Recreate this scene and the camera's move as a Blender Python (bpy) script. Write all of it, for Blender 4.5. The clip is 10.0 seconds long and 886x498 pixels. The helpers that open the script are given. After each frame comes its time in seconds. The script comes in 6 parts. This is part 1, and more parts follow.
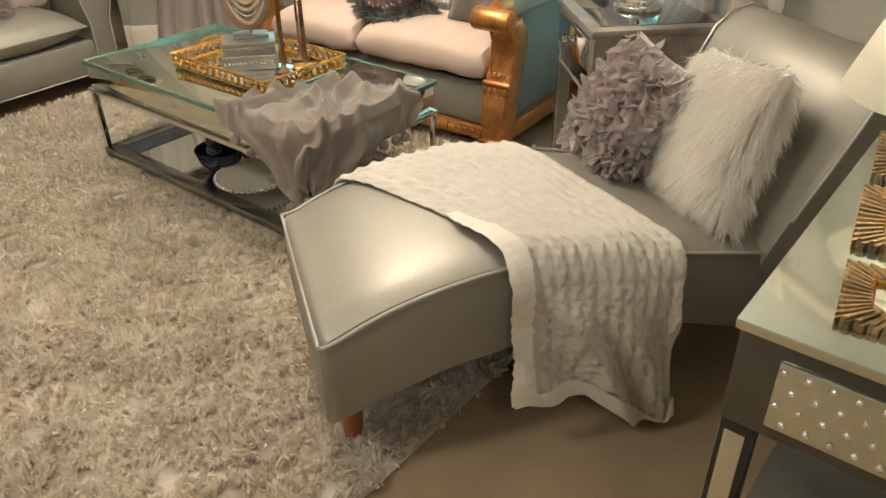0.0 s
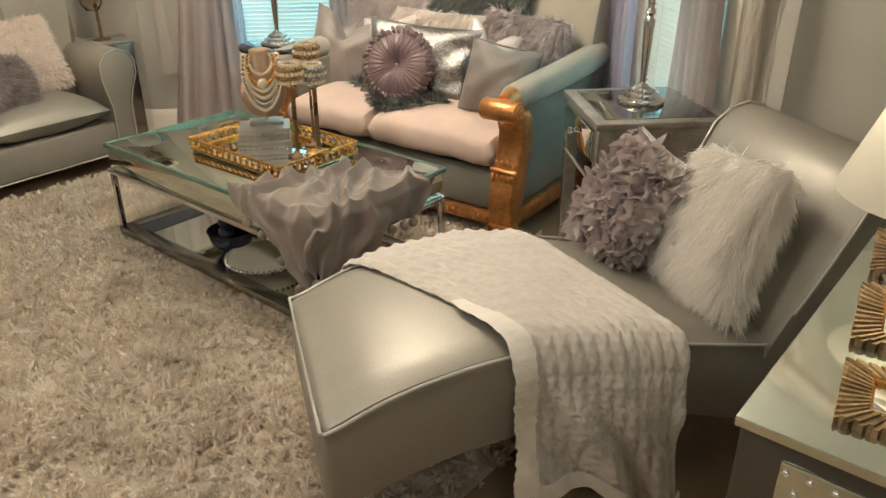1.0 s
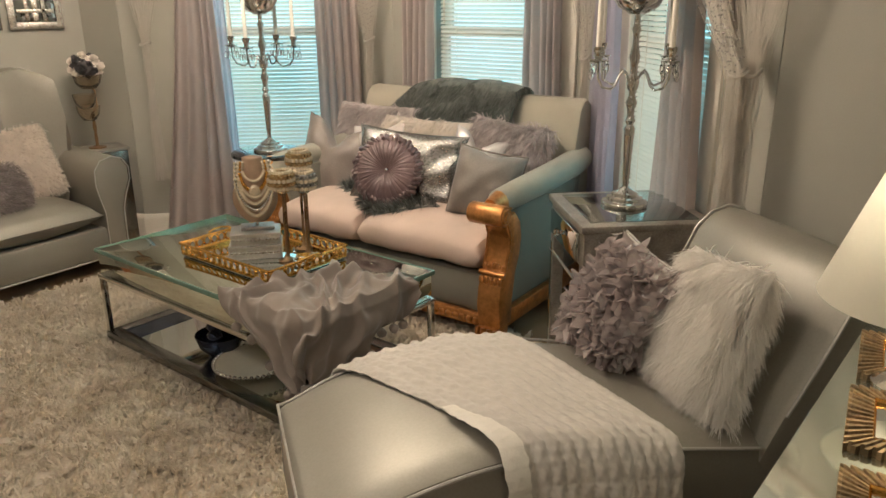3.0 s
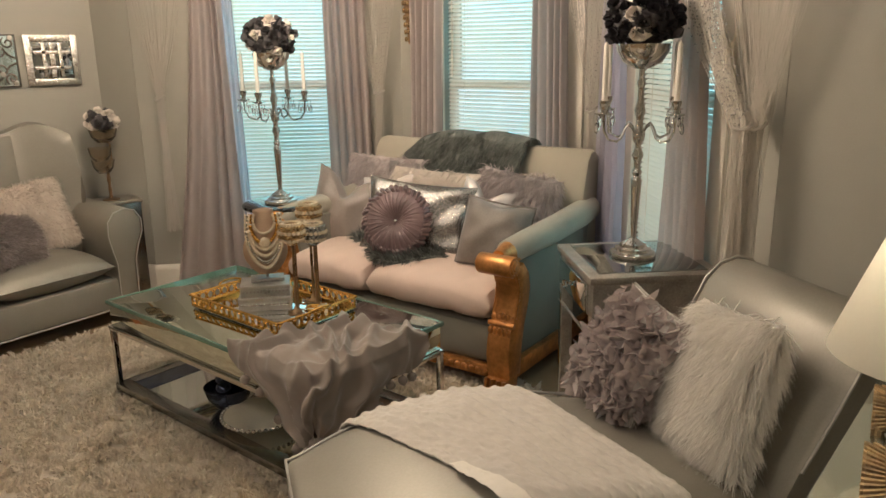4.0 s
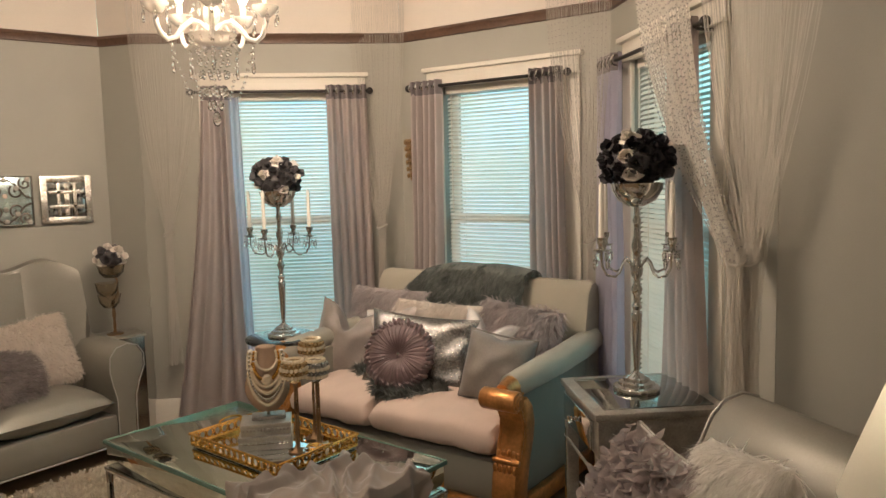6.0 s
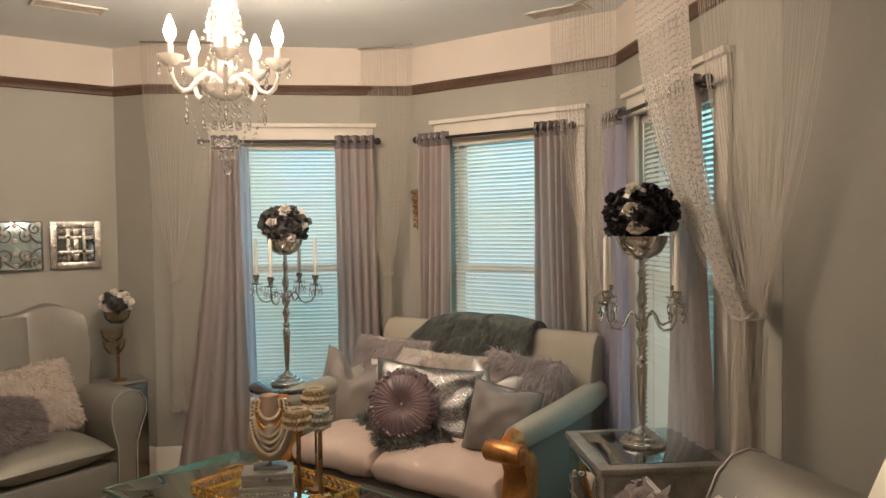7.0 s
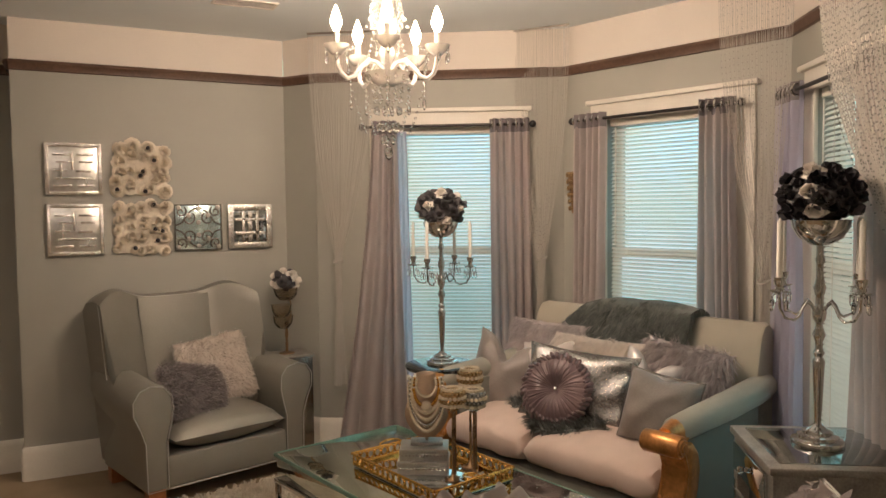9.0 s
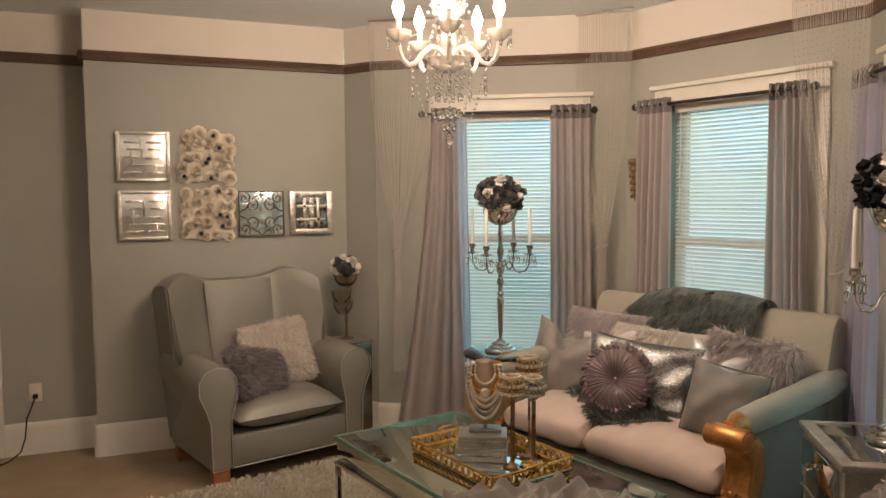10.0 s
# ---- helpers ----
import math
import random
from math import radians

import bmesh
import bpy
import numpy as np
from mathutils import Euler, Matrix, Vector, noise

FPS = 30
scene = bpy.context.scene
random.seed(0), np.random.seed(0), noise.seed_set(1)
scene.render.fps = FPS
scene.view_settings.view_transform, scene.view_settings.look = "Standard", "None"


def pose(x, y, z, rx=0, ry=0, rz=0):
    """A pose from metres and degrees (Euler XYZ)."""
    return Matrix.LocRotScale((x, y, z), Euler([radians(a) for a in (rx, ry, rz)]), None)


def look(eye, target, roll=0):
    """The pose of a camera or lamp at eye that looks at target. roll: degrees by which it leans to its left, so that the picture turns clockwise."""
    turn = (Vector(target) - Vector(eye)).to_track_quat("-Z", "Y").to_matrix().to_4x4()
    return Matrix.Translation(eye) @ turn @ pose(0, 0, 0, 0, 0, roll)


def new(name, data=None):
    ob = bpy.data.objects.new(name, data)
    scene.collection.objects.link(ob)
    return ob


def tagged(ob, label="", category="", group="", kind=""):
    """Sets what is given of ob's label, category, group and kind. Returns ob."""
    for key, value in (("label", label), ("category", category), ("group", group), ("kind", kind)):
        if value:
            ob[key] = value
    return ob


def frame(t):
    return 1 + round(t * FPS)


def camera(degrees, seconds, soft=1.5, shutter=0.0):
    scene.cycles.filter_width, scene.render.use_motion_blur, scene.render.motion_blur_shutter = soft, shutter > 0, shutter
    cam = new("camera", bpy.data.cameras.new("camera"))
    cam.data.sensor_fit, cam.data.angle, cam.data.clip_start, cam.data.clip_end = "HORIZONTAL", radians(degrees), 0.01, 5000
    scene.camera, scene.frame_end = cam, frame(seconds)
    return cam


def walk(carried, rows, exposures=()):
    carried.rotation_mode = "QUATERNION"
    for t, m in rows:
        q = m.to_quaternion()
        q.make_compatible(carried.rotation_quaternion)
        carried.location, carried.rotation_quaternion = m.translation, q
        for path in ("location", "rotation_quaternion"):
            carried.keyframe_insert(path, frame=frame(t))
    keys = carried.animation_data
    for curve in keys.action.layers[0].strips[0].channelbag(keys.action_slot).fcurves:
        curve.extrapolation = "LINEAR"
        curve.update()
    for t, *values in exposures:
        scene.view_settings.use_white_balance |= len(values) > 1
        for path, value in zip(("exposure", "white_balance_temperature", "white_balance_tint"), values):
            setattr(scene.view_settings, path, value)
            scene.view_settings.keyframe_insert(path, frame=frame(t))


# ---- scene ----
cam = camera(61.17, 10.0, soft=1.5)
PATH = [
    (0.0, (-0.000, 0.000, 1.441), (1.057, 1.325, 0.379), -0.85),
    (0.5, (-0.006, -0.011, 1.461), (1.040, 1.401, 0.507), -0.61),
    (1.0, (-0.002, -0.016, 1.471), (1.102, 1.402, 0.593), -0.20),
    (1.5, (-0.007, -0.021, 1.476), (1.149, 1.410, 0.693), -0.43),
    (2.0, (-0.011, -0.021, 1.480), (1.157, 1.427, 0.746), -0.16),
    (2.5, (-0.010, -0.021, 1.485), (1.173, 1.437, 0.796), -0.22),
    (4.0, (-0.009, -0.027, 1.513), (1.184, 1.492, 0.996), -0.79),
    (4.5, (0.000, -0.034, 1.525), (1.201, 1.501, 1.074), -1.20),
    (5.0, (-0.003, -0.033, 1.543), (1.200, 1.520, 1.167), -1.53),
    (5.5, (-0.008, -0.037, 1.555), (1.206, 1.526, 1.266), -1.53),
    (7.0, (-0.027, -0.055, 1.576), (1.197, 1.525, 1.509), -0.73),
    (7.5, (-0.028, -0.057, 1.575), (1.138, 1.567, 1.499), -0.96),
    (8.0, (-0.038, -0.049, 1.575), (1.034, 1.638, 1.491), -0.97),
    (8.5, (-0.043, -0.039, 1.571), (0.924, 1.709, 1.473), -0.68),
    (9.0, (-0.043, -0.038, 1.571), (0.842, 1.753, 1.466), -0.64),
    (9.5, (-0.044, -0.032, 1.569), (0.806, 1.775, 1.451), -0.51),
    (10.0, (-0.053, -0.026, 1.566), (0.693, 1.824, 1.431), -0.45),
]
walk(cam, [(t, look(eye, target, roll)) for t, eye, target, roll in PATH], [(0.0, 0.74, 5550, -1), (1.0, 0.5, 5550, 0), (2.5, 0.22, 5650, 2), (4.0, 0.02, 5850, 5), (5.5, -0.14, 5950, 7), (7.5, -0.42, 5950, 9), (10.0, -0.35, 6050, 11)])

# ---- world and light ----
world = bpy.data.worlds.new("sky")
scene.world = world
world.use_nodes = True
wn = world.node_tree.nodes
sky = wn.new("ShaderNodeTexSky")
sky.sky_type = "NISHITA"
sky.sun_disc = False
sky.sun_elevation, sky.sun_rotation = radians(40), radians(200)
world.node_tree.links.new(sky.outputs[0], wn["Background"].inputs[0])
wn["Background"].inputs[1].default_value = 0.12


WARM = (1.0, 0.73, 0.52)
BULB_W, LAMP_GLOW = 23.0, 45.0


def lamp(name, kind, place, watts, colour, size=0.05, target=None):
    data = bpy.data.lights.new(name, kind)
    data.energy, data.color = watts, colour
    if kind == "AREA":
        data.size = size
    else:
        data.shadow_soft_size = size
    ob = new(name, data)
    ob.matrix_world = look(place, target) if target else pose(*place)
    return ob


# two fill lamps added out of view to brighten the near half
lamp("added_fill_light", "AREA", (-1.0, 1.5, 2.66), 22, (1.0, 0.80, 0.63), 0.5, (-1.0, 1.5, 0))

lamp("added_fill_light", "AREA", (-0.3, -1.2, 2.66), 8, (1.0, 0.80, 0.63), 0.5, (-0.3, -1.2, 0))

# ---- helpers of this scene ----
def mat(name, colour, rough=0.6, metal=0.0, var=0.12, scale=8.0, bump=0.15, fine=120.0, sheen=0.0, island=0.0, spec=0.5, coat=0.0, second=None):
    """A surface with variation at two scales, fine relief and uneven gloss."""
    m = bpy.data.materials.new(name)
    m.use_nodes = True
    nt = m.node_tree
    n, link = nt.nodes, nt.links.new
    b = n["Principled BSDF"]
    b.inputs["Roughness"].default_value, b.inputs["Metallic"].default_value = rough, metal
    b.inputs["Specular IOR Level"].default_value = spec
    b.inputs["Sheen Weight"].default_value = sheen
    b.inputs["Coat Weight"].default_value = coat
    co = n.new("ShaderNodeTexCoord")
    big, small = n.new("ShaderNodeTexNoise"), n.new("ShaderNodeTexNoise")
    big.inputs["Scale"].default_value, small.inputs["Scale"].default_value = scale, fine
    big.inputs["Detail"].default_value, small.inputs["Detail"].default_value = 4, 3
    link(co.outputs["Object"], big.inputs[0]), link(co.outputs["Object"], small.inputs[0])
    mix = n.new("ShaderNodeMix")
    mix.data_type = "RGBA"
    lo = [c * (1 - var) for c in colour]
    hi = second or [min(1, c * (1 + var)) for c in colour]
    mix.inputs["A"].default_value, mix.inputs["B"].default_value = (*lo, 1), (*hi, 1)
    ramp = n.new("ShaderNodeMapRange")
    ramp.inputs[1].default_value, ramp.inputs[2].default_value = 0.32, 0.68
    add = n.new("ShaderNodeMath")
    add.operation = "MULTIPLY_ADD"
    add.inputs[1].default_value, add.inputs[2].default_value = 0.4, 0.0
    link(small.outputs[0], add.inputs[0])
    tot = n.new("ShaderNodeMath")
    tot.operation = "MULTIPLY_ADD"
    tot.inputs[1].default_value = 0.6
    link(big.outputs[0], tot.inputs[0]), link(add.outputs[0], tot.inputs[2])
    link(tot.outputs[0], ramp.inputs[0])
    if island:
        geo = n.new("ShaderNodeNewGeometry")
        k = n.new("ShaderNodeMath")
        k.operation = "MULTIPLY_ADD"
        k.inputs[1].default_value = island
        k.inputs[2].default_value = -island / 2
        link(geo.outputs["Random Per Island"], k.inputs[0])
        s = n.new("ShaderNodeMath")
        s.operation = "ADD"
        link(ramp.outputs[0], s.inputs[0]), link(k.outputs[0], s.inputs[1])
        s.use_clamp = True
        link(s.outputs[0], mix.inputs["Factor"])
    else:
        link(ramp.outputs[0], mix.inputs["Factor"])
    link(mix.outputs["Result"], b.inputs["Base Color"])
    if bump:
        bp = n.new("ShaderNodeBump")
        bp.inputs["Strength"].default_value, bp.inputs["Distance"].default_value = bump, 0.004
        link(tot.outputs[0], bp.inputs["Height"]), link(bp.outputs[0], b.inputs["Normal"])
    if 0.03 < rough < 0.95:
        rr = n.new("ShaderNodeMapRange")
        rr.inputs[3].default_value, rr.inputs[4].default_value = rough * 0.85, min(1, rough * 1.15)
        link(big.outputs[0], rr.inputs[0]), link(rr.outputs[0], b.inputs["Roughness"])
    return m


def glow(name, colour, strength):
    m = bpy.data.materials.new(name)
    m.use_nodes = True
    b = m.node_tree.nodes["Principled BSDF"]
    b.inputs["Base Color"].default_value = (*colour, 1)
    b.inputs["Emission Color"].default_value, b.inputs["Emission Strength"].default_value = (*colour, 1), strength
    return m


def clear(name, colour=(1, 1, 1), rough=0.0, ior=1.45):
    m = bpy.data.materials.new(name)
    m.use_nodes = True
    b = m.node_tree.nodes["Principled BSDF"]
    b.inputs["Base Color"].default_value = (*colour, 1)
    b.inputs["Transmission Weight"].default_value, b.inputs["Roughness"].default_value, b.inputs["IOR"].default_value = 1.0, rough, ior
    return m


def sheer(name, colour, through_part, rough=0.9, var=0.1, see=0.0, **more):
    """Thin cloth or slat: part of the light passes scattered, part straight."""
    m = mat(name, colour, rough, var=var, **{"bump": 0.05, **more})
    nt = m.node_tree
    n, link = nt.nodes, nt.links.new
    out, b = n["Material Output"], n["Principled BSDF"]
    tr, mx = n.new("ShaderNodeBsdfTranslucent"), n.new("ShaderNodeMixShader")
    tr.inputs[0].default_value = (*colour, 1)
    mx.inputs[0].default_value = through_part
    link(b.outputs[0], mx.inputs[1]), link(tr.outputs[0], mx.inputs[2])
    last = mx
    if see:
        tp, m2 = n.new("ShaderNodeBsdfTransparent"), n.new("ShaderNodeMixShader")
        m2.inputs[0].default_value = see
        link(mx.outputs[0], m2.inputs[1]), link(tp.outputs[0], m2.inputs[2])
        last = m2
    link(last.outputs[0], out.inputs[0])
    return m


def part(name, bm, material, parent=None, label="", smooth=True, mats=()):
    me = bpy.data.meshes.new(name)
    if isinstance(bm, tuple):
        me.from_pydata(bm[0], [], bm[1])
    else:
        bm.to_mesh(me)
        bm.free()
    me.materials.append(material)
    for extra in mats:
        me.materials.append(extra)
    if smooth:
        me.shade_smooth()
        me.set_sharp_from_angle(angle=radians(42))
    ob = new(name, me)
    if parent is not None:
        ob.parent = parent
    if label:
        ob["label"] = label
    return ob


def thing(name, place, turn, label, category, group="", kind=""):
    ob = new(name)
    ob.matrix_world = pose(*place, 0, 0, turn)
    return tagged(ob, label, category, group, kind)


def box(bm, lo, hi, bevel=0.0, m=None, seg=2):
    """A box from corner lo to corner hi, its edges rounded."""
    c = [(a + b) / 2 for a, b in zip(lo, hi)]
    s = [abs(b - a) for a, b in zip(lo, hi)]
    r = bmesh.ops.create_cube(bm, size=1.0, matrix=Matrix.Translation(c) @ Matrix.Diagonal((*s, 1)))
    vs = r["verts"]
    if bevel:
        es = list({e for v in vs for e in v.link_edges})
        r = bmesh.ops.bevel(bm, geom=es, offset=bevel, segments=seg, affect="EDGES", profile=0.5)
        vs = list({v for f in r["faces"] for v in f.verts} | {v for v in vs if v.is_valid})
    if m is not None:
        bmesh.ops.transform(bm, matrix=m, verts=vs)
    return vs


def lathe(bm, profile, at=(0, 0, 0), steps=24, m=None):
    """Turns a profile of (radius, height) round the z axis."""
    rings = []
    t = Matrix.Translation(at)
    if m is not None:
        t = m @ t
    for r, z in profile:
        if r < 1e-5:
            rings.append([bm.verts.new(t @ Vector((0, 0, z)))])
        else:
            rings.append([bm.verts.new(t @ Vector((r * math.cos(2 * math.pi * i / steps), r * math.sin(2 * math.pi * i / steps), z))) for i in range(steps)])
    for a, b in zip(rings, rings[1:]):
        for i in range(steps):
            j = (i + 1) % steps
            if len(a) == 1 and len(b) > 1:
                bm.faces.new((a[0], b[j], b[i])[::-1])
            elif len(b) == 1 and len(a) > 1:
                bm.faces.new((a[i], a[j], b[0]))
            elif len(a) > 1:
                bm.faces.new((a[i], a[j], b[j], b[i]))


def tube(bm, path, radius, steps=8, closed=False):
    """A round bar along a path; the radius may change along it."""
    pts = [Vector(p) for p in path]
    n = len(pts)
    rad = radius if isinstance(radius, (list, tuple)) else [radius] * n
    rings = []
    side = None
    for i, p in enumerate(pts):
        a, b = (pts[i - 1], pts[(i + 1) % n]) if closed else (pts[max(i - 1, 0)], pts[min(i + 1, n - 1)])
        d = (b - a).normalized()
        if side is None:
            side = d.orthogonal().normalized()
        side = (side - d * side.dot(d))
        side = side.normalized() if side.length > 1e-6 else d.orthogonal().normalized()
        up = d.cross(side)
        rings.append([bm.verts.new(p + (side * math.cos(2 * math.pi * k / steps) + up * math.sin(2 * math.pi * k / steps)) * rad[i]) for k in range(steps)])
    pairs = list(zip(rings, rings[1:])) + ([(rings[-1], rings[0])] if closed else [])
    for a, b in pairs:
        for k in range(steps):
            bm.faces.new((a[k], a[(k + 1) % steps], b[(k + 1) % steps], b[k]))
    if not closed:
        bm.faces.new(rings[0][::-1]), bm.faces.new(rings[-1])


def ball(bm, at, r, seg=8, rings=6, scale=(1, 1, 1)):
    bmesh.ops.create_uvsphere(bm, u_segments=seg, v_segments=rings, radius=r, matrix=Matrix.Translation(at) @ Matrix.Diagonal((*scale, 1)))


def prism(bm, outline, lo, hi, axis="z", bevel=0.0):
    """Extrudes an outline of 2D points from lo to hi along an axis."""
    def put(p, h):
        return {"z": (p[0], p[1], h), "x": (h, p[0], p[1]), "y": (p[0], h, p[1])}[axis]
    a = [bm.verts.new(put(p, lo)) for p in outline]
    b = [bm.verts.new(put(p, hi)) for p in outline]
    k = len(a)
    fs = [bm.faces.new(a[::-1]), bm.faces.new(b)]
    fs += [bm.faces.new((a[i], a[(i + 1) % k], b[(i + 1) % k], b[i])) for i in range(k)]
    bmesh.ops.recalc_face_normals(bm, faces=fs)
    if bevel:
        es = list({e for f in fs[:2] for e in f.edges})
        bmesh.ops.bevel(bm, geom=es, offset=bevel, segments=2, affect="EDGES", profile=0.5)


def sheet(fn, nu, nv, thick=0.0):
    """A grid mesh of points fn(u, v), u and v from 0 to 1, with a back when thick."""
    bm = bmesh.new()
    g = [[bm.verts.new(fn(i / nu, j / nv)) for j in range(nv + 1)] for i in range(nu + 1)]
    for i in range(nu):
        for j in range(nv):
            bm.faces.new((g[i][j], g[i + 1][j], g[i + 1][j + 1], g[i][j + 1]))
    if thick:
        bmesh.ops.recalc_face_normals(bm, faces=bm.faces[:])
        front = bm.faces[:]
        bm.normal_update()
        rim = [e for e in bm.edges if e.is_boundary]
        back = {v: bm.verts.new(v.co - v.normal * thick) for v in bm.verts[:]}
        for f in front:
            bm.faces.new([back[v] for v in reversed(f.verts)])
        for e in rim:
            a, b = e.link_loops[0].vert, e.link_loops[0].link_loop_next.vert
            bm.faces.new((b, a, back[a], back[b]))
    return bm


def nz(x, y, z=0.0, s=1.0):
    return noise.noise(Vector((x * s, y * s, z * s)))

# ---- materials ----
PAINT = mat("grey_green_wall_paint", (0.375, 0.363, 0.315), 0.55, var=0.05, scale=3, bump=0.06, fine=220)
CREAM = mat("cream_frieze_paint", (0.76, 0.69, 0.61), 0.6, var=0.04, scale=3, bump=0.06, fine=220)
# white with a faint blue of window daylight put into the colour
CEIL = mat("white_ceiling_paint", (0.82, 0.87, 0.89), 0.7, var=0.04, scale=2, bump=0.05, fine=150)
TRIM = mat("white_gloss_trim", (0.74, 0.70, 0.62), 0.4, var=0.05, scale=6, bump=0.05)
RAILWOOD = mat("brown_stained_wood", (0.10, 0.055, 0.035), 0.45, var=0.35, scale=5, bump=0.15, fine=60)
CARPET = mat("tan_carpet", (0.32, 0.235, 0.145), 0.95, var=0.16, scale=5, bump=0.9, fine=260)
GLASS = clear("window_glass")
SLAT = sheer("white_blind_slat", (0.84, 0.86, 0.82), 0.24, 0.5, var=0.03)
DARKMETAL = mat("dark_bronze_rod", (0.035, 0.03, 0.028), 0.4, 0.6, bump=0)
CURTAIN = sheer("mauve_grey_curtain", (0.51, 0.45, 0.43), 0.34, 0.85, var=0.08)
# pale cloth with the lilac-blue cast of daylight put into its colour
SHEERWHITE = sheer("daylit_lilac_voile", (0.60, 0.58, 0.70), 0.55, 0.8, var=0.05, see=0.25)
STRING = sheer("pale_string_veil", (0.80, 0.76, 0.70), 0.4, 0.7, var=0.1, see=0.42)
CHROME = mat("polished_chrome", (0.66, 0.64, 0.61), 0.10, 1.0, var=0.05, bump=0)
SILVER = mat("aged_silver_leaf", (0.42, 0.39, 0.35), 0.38, 0.75, var=0.3, scale=14, bump=0.2)
MIRROR = mat("mirror_glass", (0.78, 0.80, 0.78), 0.03, 1.0, var=0.02, bump=0)
CRYSTAL = clear("cut_crystal", (1, 0.98, 0.95), 0.0, 1.55)

# ---- the room ----
RAIL_Z, CEIL_Z = 2.40, 2.70
C2 = Vector((2.77, 3.905))
C3 = Vector((3.17, 2.553))
CV = Vector((1.40, 4.735))
CV2 = Vector((2.365, 1.206))
C1 = Vector((1.247, 4.949))
C0 = Vector((-0.338, 4.949))
C0B = Vector((-0.338, 5.17))
CORNERS = [Vector((-2.6, 5.17)), C0B, C0, C1, CV, C2, C3, CV2, Vector((2.31, 0.26)), Vector((0.55, -0.18)), Vector((0.55, -2.6)), Vector((-2.6, -2.6))]
THICK = 0.16


def wall_frame(a, b):
    """Local x from a to b along the wall's room face, y outwards, z up."""
    d = (b - a).normalized()
    m = Matrix(((d.x, -d.y, 0, a.x), (d.y, d.x, 0, a.y), (0, 0, 1, 0), (0, 0, 0, 1)))
    return m, (b - a).length


def wall(name, a, b, hole=None, label=""):
    m, length = wall_frame(a, b)
    if name in ("wall_chimney_side", "wall_return_a", "wall_bay_c"):
        length -= 0.004
    bm = bmesh.new()
    if hole:
        x0, x1, z0, z1 = hole
        box(bm, (0, 0, 0), (x0, THICK, RAIL_Z)), box(bm, (x1, 0, 0), (length, THICK, RAIL_Z))
        box(bm, (x0, 0, 0), (x1, THICK, z0)), box(bm, (x0, 0, z1), (x1, THICK, RAIL_Z))
    else:
        box(bm, (0, 0, 0), (length, THICK, RAIL_Z))
    ob = part(name, bm, PAINT, smooth=False)
    ob.matrix_world = m
    tagged(ob, label or "grey-green painted plaster wall below a brown rail", "wall", kind="structure")
    bm = bmesh.new()
    box(bm, (0, 0.002, RAIL_Z), (length, THICK, CEIL_Z + 0.05))
    ob = part(name + "_frieze", bm, CREAM, smooth=False)
    ob.matrix_world = m
    tagged(ob, "cream painted frieze between picture rail and ceiling", "wall", kind="structure")
    bm = bmesh.new()
    prism(bm, [(-0.03, RAIL_Z + 0.052), (-0.034, RAIL_Z + 0.04), (-0.022, RAIL_Z + 0.02), (-0.02, RAIL_Z + 0.004), (-0.012, RAIL_Z), (0.0, RAIL_Z), (0.0, RAIL_Z + 0.06), (-0.02, RAIL_Z + 0.06)], -0.004, length + 0.004, "x")
    ob = part(name.replace("wall", "picture_rail"), bm, RAILWOOD)
    ob.matrix_world = m
    tagged(ob, "brown stained wooden picture rail with moulded profile", "trim", kind="structure")
    bm = bmesh.new()
    prism(bm, [(0.0, 0.0), (0.0, 0.20), (-0.008, 0.20), (-0.016, 0.185), (-0.02, 0.165), (-0.02, 0.0)], -0.006, length + 0.006, "x")
    ob = part(name.replace("wall", "baseboard"), bm, TRIM)
    ob.matrix_world = m
    tagged(ob, "tall white painted baseboard with rounded top", "trim", kind="structure")
    return m


names = ["wall_alcove", "wall_chimney_side", "wall_chimney", "wall_return_a", "wall_bay_a", "wall_bay_b", "wall_bay_c", "wall_return_b", "wall_console", "wall_back_a", "wall_back_b", "wall_left"]
# openings in metres along each bay wall
L1 = (C2 - CV).length
HOLES = {"wall_bay_a": (L1 - 1.14, L1 - 0.33, 0.50, 2.10), "wall_bay_b": (0.325, 1.135, 0.50, 2.10), "wall_bay_c": (0.325, 1.135, 0.50, 2.10)}
BAY = {}
for i, nm in enumerate(names):
    BAY[nm] = wall(nm, CORNERS[i], CORNERS[(i + 1) % len(CORNERS)], HOLES.get(nm))

bm = bmesh.new()
box(bm, (-2.9, -2.9, -0.1), (3.6, 5.6, 0.0))
tagged(part("floor", bm, CARPET, smooth=False), "tan low-pile wall-to-wall carpet", "floor", kind="structure")
bm = bmesh.new()
box(bm, (-2.9, -2.9, CEIL_Z), (3.6, 5.6, CEIL_Z + 0.12))
tagged(part("ceiling", bm, CEIL, smooth=False), "flat white painted ceiling", "ceiling", kind="structure")


